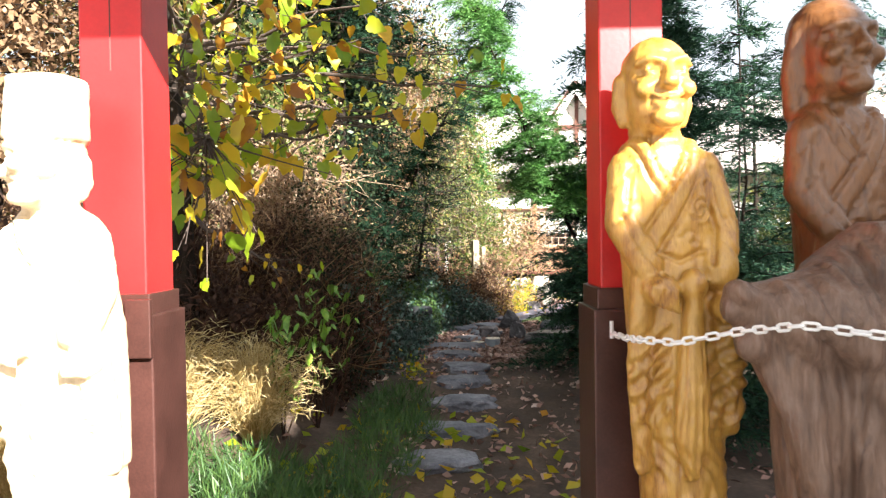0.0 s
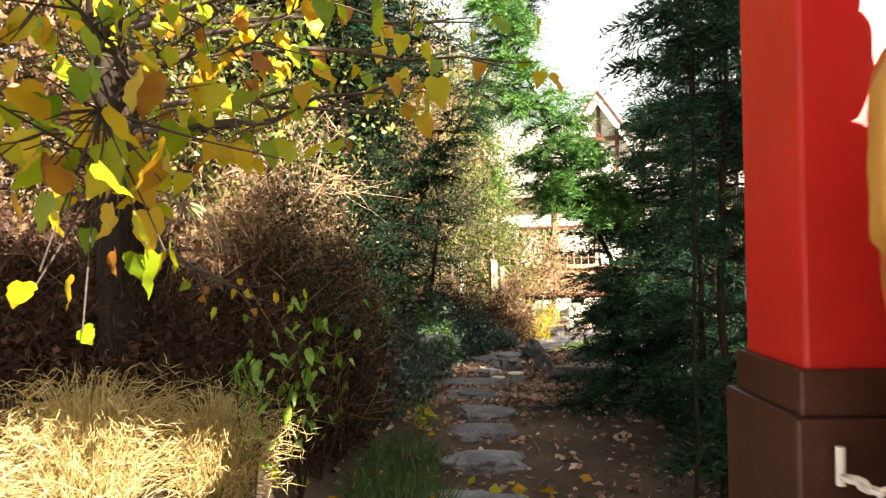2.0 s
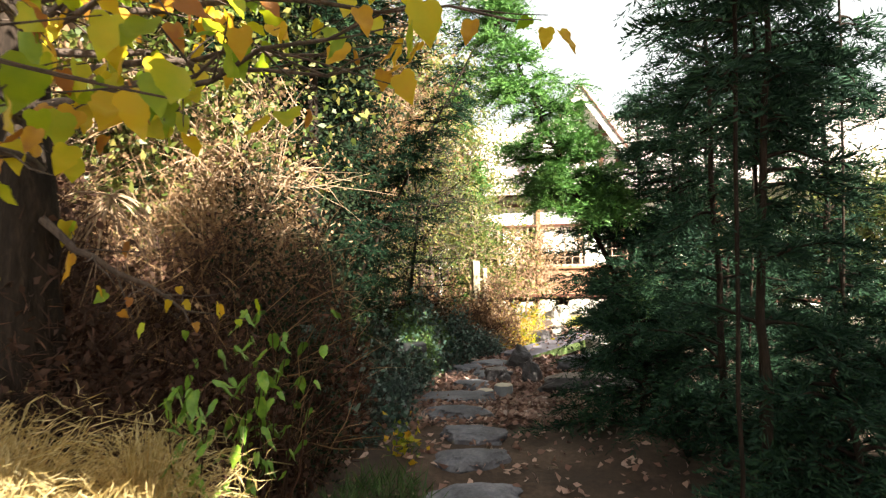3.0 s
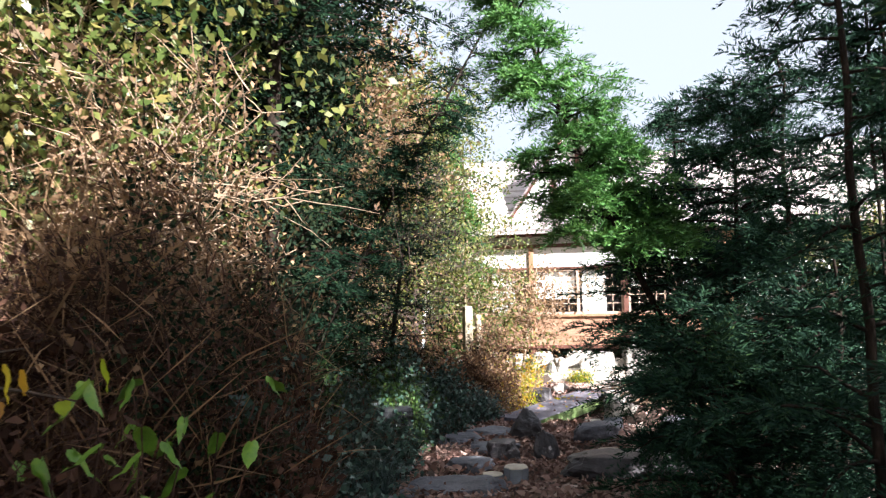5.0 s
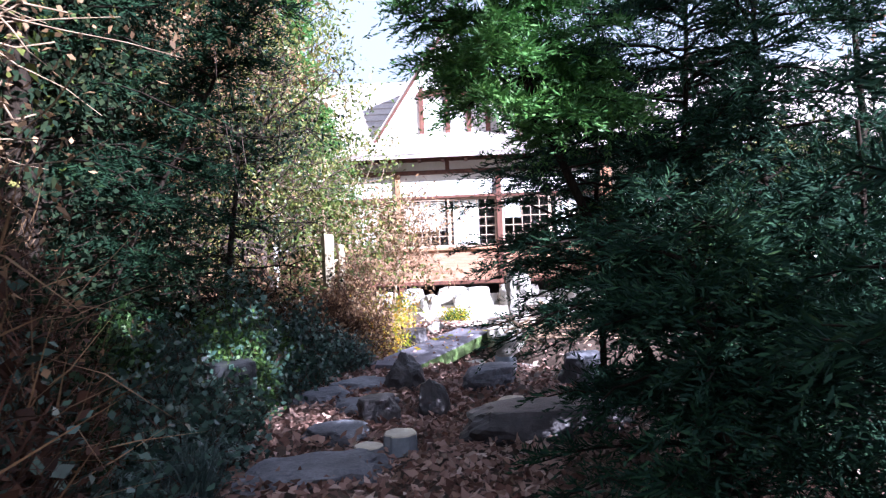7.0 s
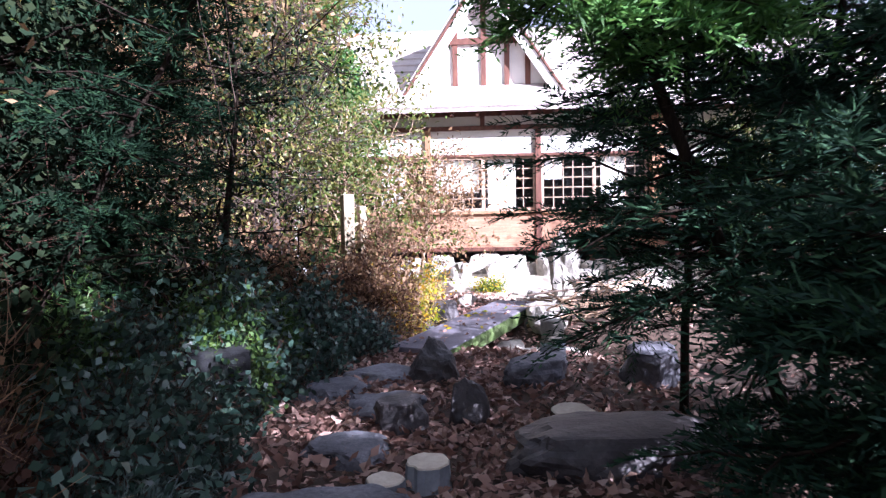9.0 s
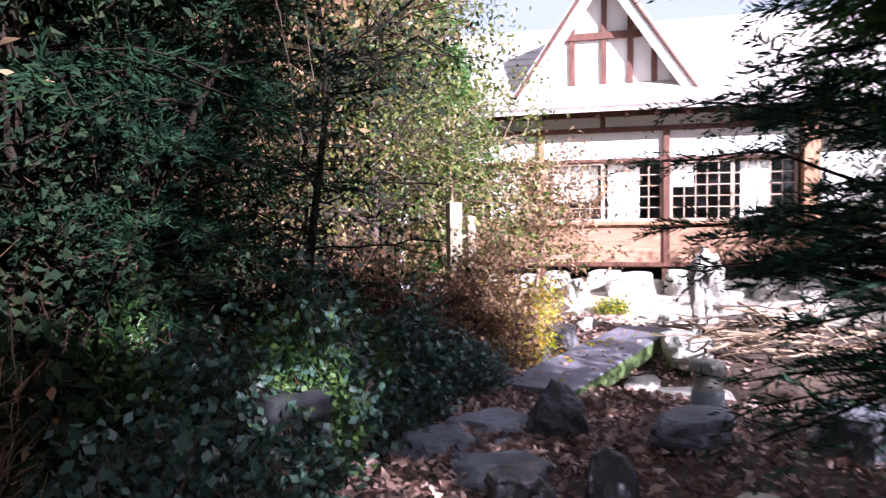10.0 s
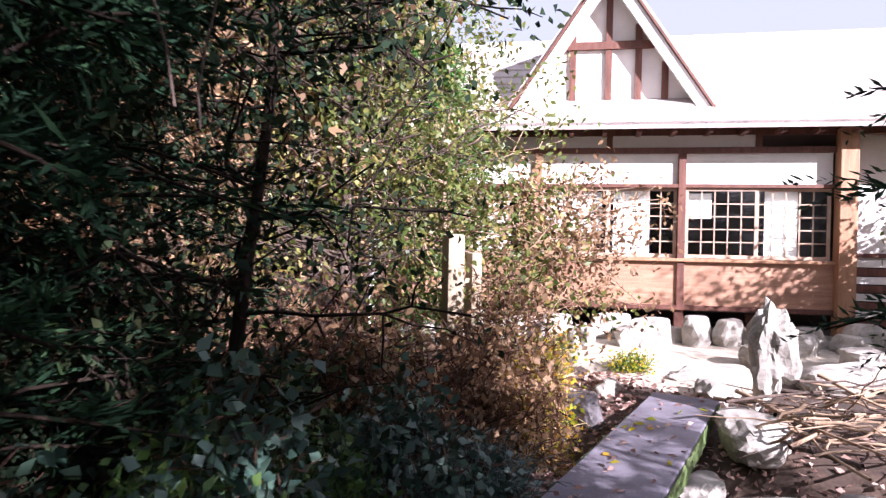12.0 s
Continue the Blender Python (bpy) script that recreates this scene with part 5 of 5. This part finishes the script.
for k, (x, y, hh) in enumerate([(-0.95, 3.9, 0.22), (-0.85, 4.7, 0.2), (-1.05, 3.2, 0.18), (-0.9, 5.3, 0.18), (-1.6, 3.7, 0.2), (-2.05, 3.6, 0.22), (-1.45, 3.2, 0.16), (-2.3, 3.2, 0.2)]):
    thicket("grass_patch", "low dark green grass beside the path", [(x, y, 0.32, 0.4, hh)], 900, 0.15, L_GRASS, 420 + k, up=1.6)


def grass_clump(x, y, r, h, n, seed, label, mat=L_STRAW, group="dry grass clumps by the gate", name="dry_grass_clump"):
    """Arching straw blades from one root, with a fluffy head."""
    rng = np.random.default_rng(seed)
    ob = thing(name, (x, y, gz(x, y)), label, "grass", group)
    a = rng.uniform(0, 2 * math.pi, n)
    out = r * np.sqrt(rng.random(n))
    flare = rng.uniform(0.9, 1.45, n)
    hs = h * (1 - 0.3 * (out / r) ** 2) * rng.uniform(0.3, 1.1, n)
    tips = np.stack([flare * out * np.cos(a), flare * out * np.sin(a), hs], 1)
    tips[:, :2] += rng.normal(size=(n, 2)) * 0.17 * (h / 0.7)
    root = np.stack([0.55 * out * np.cos(a), 0.55 * out * np.sin(a), np.zeros(n)], 1)
    ps = []
    k = 6
    t = np.linspace(0, 1, k)
    for j in range(k - 1):
        def at(s):
            p = root * (1 - s) + tips * s
            p[:, 2] += hs * 0.45 * math.sin(s * math.pi)
            return p + 0.0
        p0, p1 = at(t[j]), at(t[j + 1])
        side = unit(np.cross(p1 - p0, rng.normal(size=(n, 3)))) * (0.0035 * (1 - 0.6 * t[j]))
        v = np.stack([p0 - side, p0 + side, p1 + side * 0.8, p1 - side * 0.8], 1).reshape(-1, 3)
        ps.append((v, np.arange(4 * n).reshape(n, 4)))
    v, q = stack(ps)
    array_mesh("blade_tuft", v, q, mat, ob)["kind"] = "stuff"
    if mat is not L_STRAW:
        return ob
    m = n * 2
    i = rng.integers(0, n, m)
    c = tips[i] + rng.normal(size=(m, 3)) * 0.04 + np.array([0, 0, 0.05])
    c[:, 2] = np.maximum(c[:, 2], 0.02)
    v, q = kites(c, rng.normal(size=(m, 3)) + np.array([0, 0, -0.4]), rng.uniform(0.04, 0.13, m), rng.uniform(0.0025, 0.006, m), rng)
    array_mesh("seed_plume", v, q, L_STRAW, ob, label="fluffy pale seed heads")["kind"] = "stuff"
    return ob


grass_clump(-2.36, 4.15, 0.29, 0.66, 1500, 501, "sunlit straw coloured dry grass clump beside the gate post")
grass_clump(-1.80, 4.38, 0.15, 0.62, 1300, 502, "sunlit pale dry grass clump with bleached fluffy heads")
grass_clump(-2.85, 3.6, 0.34, 0.6, 1200, 503, "sunlit straw coloured dry grass clump beside the gate post")
for k, (x, y, r, h, n) in enumerate([(-0.15, 11.05, 0.3, 0.42, 420), (0.12, 11.2, 0.25, 0.36, 300), (-0.95, 7.75, 0.16, 0.3, 220), (-1.25, 7.4, 0.2, 0.32, 260), (-0.9, 8.3, 0.14, 0.22, 160)]):
    grass_clump(x, y, r, h, n, 504 + k, "arching bluish green sedge tuft on the shaded bank", L_SEDGE, "sedge tufts along the path", "sedge_tuft")

# yellow-leaved branch reaching over the path
rng = np.random.default_rng(77)
yt = thing("yellow_leaf_tree", (-2.45, 4.7, gz(-2.45, 4.7)), "broadleaf tree with large yellowing heart-shaped leaves", "tree")
y0 = np.array(yt.matrix_world.translation)
v, q = tube(wander((0, 0, -0.1), (0.15, -0.2, 3.2), 10, 0.04, rng), np.linspace(0.16, 0.09, 10), 10)
array_mesh("trunk", v, q, M_DARKBARK, yt, True)


def big_leaf():
    """A lobed blade with a pointed tip and a folded midrib, hanging from its stalk."""
    half = [(0.0, 0.0), (0.2, 0.11), (0.37, 0.05), (0.46, -0.14), (0.39, -0.30), (0.43, -0.41), (0.31, -0.58), (0.25, -0.66), (0.12, -0.86), (0.0, -1.05)]
    bm = bmesh.new()
    n = len(half)
    mid = [bm.verts.new((0.02 * math.sin(2 * k), 0.05 * math.sin(k * 0.7), -1.05 * k / (n - 1))) for k in range(n)]
    for s in (-1, 1):
        edge = [bm.verts.new((s * x * (1.0 if s > 0 else 0.88), -0.22 * abs(x) + 0.05 * math.sin(9 * x + z * 7 + s), z - (0.05 if s < 0 else 0))) for x, z in half[1:-1]]
        ring = [mid[0], *edge, mid[-1]]
        for k in range(n - 1):
            vs = []
            for w in (mid[k], ring[k], ring[k + 1], mid[k + 1]):
                if w not in vs:
                    vs.append(w)
            if len(vs) > 2:
                bm.faces.new(vs if s > 0 else vs[::-1])
    return bm


limb_tips = [(-1.25, 2.5, 1.3), (-1.5, 2.75, 1.5), (-1.0, 3.1, 1.6), (-0.75, 3.5, 1.55), (-1.4, 3.6, 2.0), (-1.0, 3.9, 2.1), (-0.55, 4.0, 1.75), (-1.75, 3.1, 1.9), (-0.85, 3.2, 2.2), (-1.3, 2.9, 2.3), (-1.7, 4.6, 0.75), (-1.9, 2.8, 2.4), (-0.45, 4.3, 2.3), (-0.25, 4.2, 2.05), (-0.8, 4.1, 1.85), (-1.15, 3.4, 1.95), (-0.7, 3.7, 2.25), (-1.6, 3.3, 1.5), (-1.75, 2.6, 1.9)]
limbs, spots = [], []
for tip in limb_tips:
    e = np.array(tip) - y0
    p = wander((0.1, -0.1, min(2.9, max(1.3, e[2] + 0.2))), e, 9, 0.035, rng)
    limbs.append(tube(p, np.linspace(0.022, 0.004, 9), 5))
    for k in range(3, 9):
        for _ in range(2):
            tw = p[k] + rng.normal(size=3) * np.array([0.2, 0.2, 0.1])
            limbs.append(tube(wander(p[k - 1], tw, 4, 0.012, rng), np.linspace(0.005, 0.002, 4), 4))
            spots.append(tw)
for _ in range(30):
    tw = np.array((-1.38, 2.55, 1.27)) - y0 + rng.normal(size=3) * np.array([0.17, 0.14, 0.16])
    limbs.append(tube(wander(np.array((-1.5, 2.75, 1.5)) - y0, tw, 4, 0.012, rng), np.linspace(0.004, 0.002, 4), 4))
    spots.append(tw)
v, q = stack(limbs)
array_mesh("branchwork", v, q, M_BARK, yt)["kind"] = "stuff"
# upper crown and limbs added above the view to shade the path
n = 1000
c = np.stack([rng.uniform(-2.7, -0.9, n), rng.uniform(3.0, 4.9, n), rng.uniform(2.75, 3.9, n)], 1)
c = c[np.sin(c[:, 0] * 3.1 + 1) + np.sin(c[:, 1] * 4.3) + rng.normal(size=n) * 0.7 > -0.9]
v, q = kites(c - y0, rng.normal(size=(len(c), 3)) + np.array([0, 0, -0.6]), rng.uniform(0.08, 0.14, len(c)), rng.uniform(0.06, 0.09, len(c)), rng)
array_mesh("crown", v, q, L_YELLOW, yt, label="unseen upper crown of yellowing leaves added for shade")["kind"] = "stuff"
tops = [tube(wander((0.15, -0.2, 3.1), np.array((x, y, z)) - y0, 9, 0.04, rng), np.linspace(0.05, 0.006, 9), 5) for x, y, z in ((-1.2, 3.6, 3.5), (-1.0, 4.2, 3.4), (-1.9, 3.4, 3.6), (-1.8, 4.8, 3.8), (-1.1, 4.7, 3.3))]
v, q = stack(tops)
array_mesh("shade_crown_limbwork", v, q, M_DARKBARK, yt)["kind"] = "stuff"
M_BIGLEAF, nt, b = material("large yellowing leaf")
oi = nt.nodes.new("ShaderNodeObjectInfo")
nz = noise_node(nt, 14.0, 5.0)
ad = nt.nodes.new("ShaderNodeMath")
ad.operation = "MULTIPLY_ADD"
ad.inputs[1].default_value, ad.inputs[2].default_value = 0.35, -0.15
nt.links.new(nz.outputs["Fac"], ad.inputs[0])
ad2 = nt.nodes.new("ShaderNodeMath")
nt.links.new(oi.outputs["Random"], ad2.inputs[0])
nt.links.new(ad.outputs[0], ad2.inputs[1])
rp = ramp_node(nt, [(0.0, (0.14, 0.26, 0.012)), (0.3, (0.36, 0.44, 0.015)), (0.55, (0.62, 0.5, 0.02)), (0.8, (0.62, 0.36, 0.015)), (1.0, (0.34, 0.13, 0.02))])
nt.links.new(ad2.outputs[0], rp.inputs[0])
nt.links.new(rp.outputs[0], b.inputs["Base Color"])
b.inputs["Roughness"].default_value = 0.5
tl = nt.nodes.new("ShaderNodeBsdfTranslucent")
nt.links.new(rp.outputs[0], tl.inputs[0])
mx = nt.nodes.new("ShaderNodeMixShader")
mx.inputs[0].default_value = 0.5
nt.links.new(b.outputs[0], mx.inputs[1])
nt.links.new(tl.outputs[0], mx.inputs[2])
nt.links.new(mx.outputs[0], nt.nodes["Material Output"].inputs[0])
first = None
for k, sp in enumerate(spots):
    for j in range(1 + k % 2):
        p = Vector(sp) + Vector(rng.normal(size=3) * 0.035)
        s = rng.uniform(0.07, 0.13) * (0.6 if p.z + y0[2] < 1.0 else 1.0)
        m = Matrix.Translation(p) @ pose(0, 0, 0, rng.normal() * 28, rng.normal() * 25, rng.uniform(0, 360)) @ Matrix.Diagonal((s, s, s, 1))
        if first is None:
            first = part("leaf", big_leaf(), M_BIGLEAF, yt, smooth=True)
            first.matrix_basis = m
        else:
            share(first, yt, m)
# green broad-leaved weeds on the bank by the gate
M_GREENLEAF = surface("fresh green leaf", [(0.3, (0.05, 0.12, 0.012)), (0.5, (0.12, 0.24, 0.02)), (0.7, (0.24, 0.34, 0.03))], 5.0, 0.45, 0.1, 40.0)


def leaf_weed(x, y, h, n, seed, size=0.12):
    """Thin stems with long drooping leaves in pairs."""
    rng = np.random.default_rng(seed)
    ob = thing("broad_leaf_weed", (x, y, gz(x, y)), "tall weed with long drooping fresh green leaves", "plant", "weeds on the bank")
    st, spots = [], []
    for k in range(n):
        p = wander((0, 0, -0.05), (rng.normal() * 0.16, rng.normal() * 0.14, h * rng.uniform(0.6, 1.0)), 8, 0.02, rng)
        st.append(tube(p, np.linspace(0.006, 0.002, 8), 4))
        spots += [p[j] for j in (3, 4, 5, 6, 7, 7)]
    v, q = stack(st)
    array_mesh("stemwork", v, q, L_BROWN, ob)["kind"] = "stuff"
    one = None
    for sp in spots:
        sc = size * rng.uniform(0.6, 1.2)
        m = Matrix.Translation(Vector(sp)) @ pose(0, 0, 0, 0, 0, rng.uniform(0, 360)) @ pose(0, 0, 0, rng.uniform(15, 65), rng.normal() * 12, 0) @ Matrix.Diagonal((sc * 0.5, sc, sc, 1))
        if one is None:
            one = part("leaf", big_leaf(), M_GREENLEAF, ob, smooth=True)
            one.matrix_basis = m
        else:
            share(one, ob, m)
    return ob


leaf_weed(-1.45, 4.80, 1.25, 9, 601)
leaf_weed(-1.62, 4.45, 1.0, 6, 602)
leaf_weed(-1.42, 5.15, 1.35, 6, 603, 0.10)


def dead_fronds(x, y, z, n, seed, spread=0.28):
    """A fan of bleached dead strips hanging from one point of the hedge."""
    rng = np.random.default_rng(seed)
    ob = thing("dead_frond", (x, y, z), "bleached dead stems fanning out of the dark hedge", "dead plant", "dead fronds in the hedge")
    ps = []
    for k in range(n):
        e = np.array([rng.normal() * spread, rng.normal() * 0.12 - 0.1, -abs(rng.normal()) * 0.3 - 0.08])
        p = wander((0, 0, 0), e, 6, 0.012, rng)
        p[:, 2] += 0.08 * np.sin(np.linspace(0, math.pi, 6))
        ps.append(tube(p, np.linspace(0.006, 0.002, 6) * rng.uniform(0.5, 1.3), 4))
    v, q = stack(ps)
    array_mesh("stem_fan", v, q, M_PALEBARK, ob)["kind"] = "stuff"


dead_fronds(-2.25, 5.05, 1.42, 22, 611, 0.2)
# thin vines hanging on the bank
for k, (x, y, z0, z1) in enumerate([(-0.86, 8.95, 2.1, 1.0), (-0.74, 9.05, 2.1, 1.0)]):
    rng = np.random.default_rng(620 + k)
    v, q = tube(wander((0, 0, z0), (rng.normal() * 0.06, 0.02, z1), 14, 0.010, rng), 0.0022, 5)
    vine = array_mesh("hanging_vine", v, q, M_BARK)
    vine.matrix_world = pose(x, y, 0)
    tagged(vine, "thin brown bare vine hanging from the leaning conifer", "vine", "hanging vines")
# fallen leaves
rng = np.random.default_rng(90)
n = 30000
x = rng.normal(size=n) * 1.1 + 0.3 + 0.1 * rng.normal(size=n)
y = rng.uniform(2.2, 14.5, n)
keep = ((np.abs(x - 0.1) > 0.0) & (x > -1.9) & (x < 4.0)) & ((y > 6.8) | (rng.random(n) < 0.12))
x, y = x[keep], y[keep]
c = np.stack([x, y, ground_height(x, y) + 0.012 + 0.035 * rng.random(len(x))], 1)
d = rng.normal(size=(len(x), 3)) * np.array([1, 1, 0.22])
v, q = kites(c, d, rng.uniform(0.03, 0.09, len(x)), rng.uniform(0.02, 0.055, len(x)), rng, 0.15)
tagged(array_mesh("fallen_leaves", v, q, L_LITTER), "brown and tan fallen leaves over the path", "leaf litter", kind="stuff")
n = 210
x, y = rng.uniform(-2.3, 0.3, n), rng.uniform(2.4, 5.2, n)
c = np.stack([x, y, ground_height(x, y) + 0.05 + 0.02 * rng.random(n)], 1)
v, q = kites(c, rng.normal(size=(n, 3)) * np.array([1, 1, 0.2]), rng.uniform(0.07, 0.13, n), rng.uniform(0.05, 0.09, n), rng, 0.12)
tagged(array_mesh("fallen_yellow_leaves", v, q, L_YELLOW), "yellow leaves fallen beside the gate", "leaf litter", kind="stuff")
# leaves on the bridge
n = 46
w = rng.uniform(-1.45, 1.4, n) * np.array([1.0])
bx = np.stack([rng.uniform(-0.24, 0.24, n), w, np.full(n, 0.008)], 1)
v, q = kites(bx, rng.normal(size=(n, 3)) * np.array([1, 1, 0.06]), rng.uniform(0.03, 0.08, n), rng.uniform(0.02, 0.04, n), rng, 0.06)
bl = tagged(array_mesh("fallen_leaves", v, q, L_LITTER), "dry leaves scattered on the slab bridge", "leaf litter", kind="stuff")
bl.matrix_world = bridge.matrix_world.copy()
n = 12
bx = np.stack([rng.uniform(-0.22, 0.22, n), rng.uniform(-1.3, 1.3, n), np.full(n, 0.012)], 1)
v, q = kites(bx, rng.normal(size=(n, 3)) * np.array([1, 1, 0.05]), rng.uniform(0.06, 0.1, n), rng.uniform(0.035, 0.05, n), rng, 0.08)
bl = tagged(array_mesh("fallen_yellow_leaves", v, q, L_YELLOW), "yellow leaves lying on the slab bridge", "leaf litter", kind="stuff")
bl.matrix_world = bridge.matrix_world.copy()
# far woods
rng = np.random.default_rng(95)
vs = []
for k in range(300):
    a = rng.uniform(-1.25, 1.25)
    R = rng.uniform(24, 75)
    x, y = R * math.sin(a), 8 + R * math.cos(a)
    if abs(x - 4) < 9 and y < 32:
        continue
    hh, m = rng.uniform(3, 7), 130
    c = np.array([x, y, gz(x, y) + hh * 0.5]) + rng.normal(size=(m, 3)) * np.array([1.2, 1.2, hh * 0.27])
    vs.append(kites(c, rng.normal(size=(m, 3)), rng.uniform(0.4, 0.9, m), rng.uniform(0.25, 0.5, m), rng))
v, q = stack(vs)
tagged(array_mesh("far_woods", v, q, L_TAN), "tan winter woods on the hillside", "woods", kind="stuff")
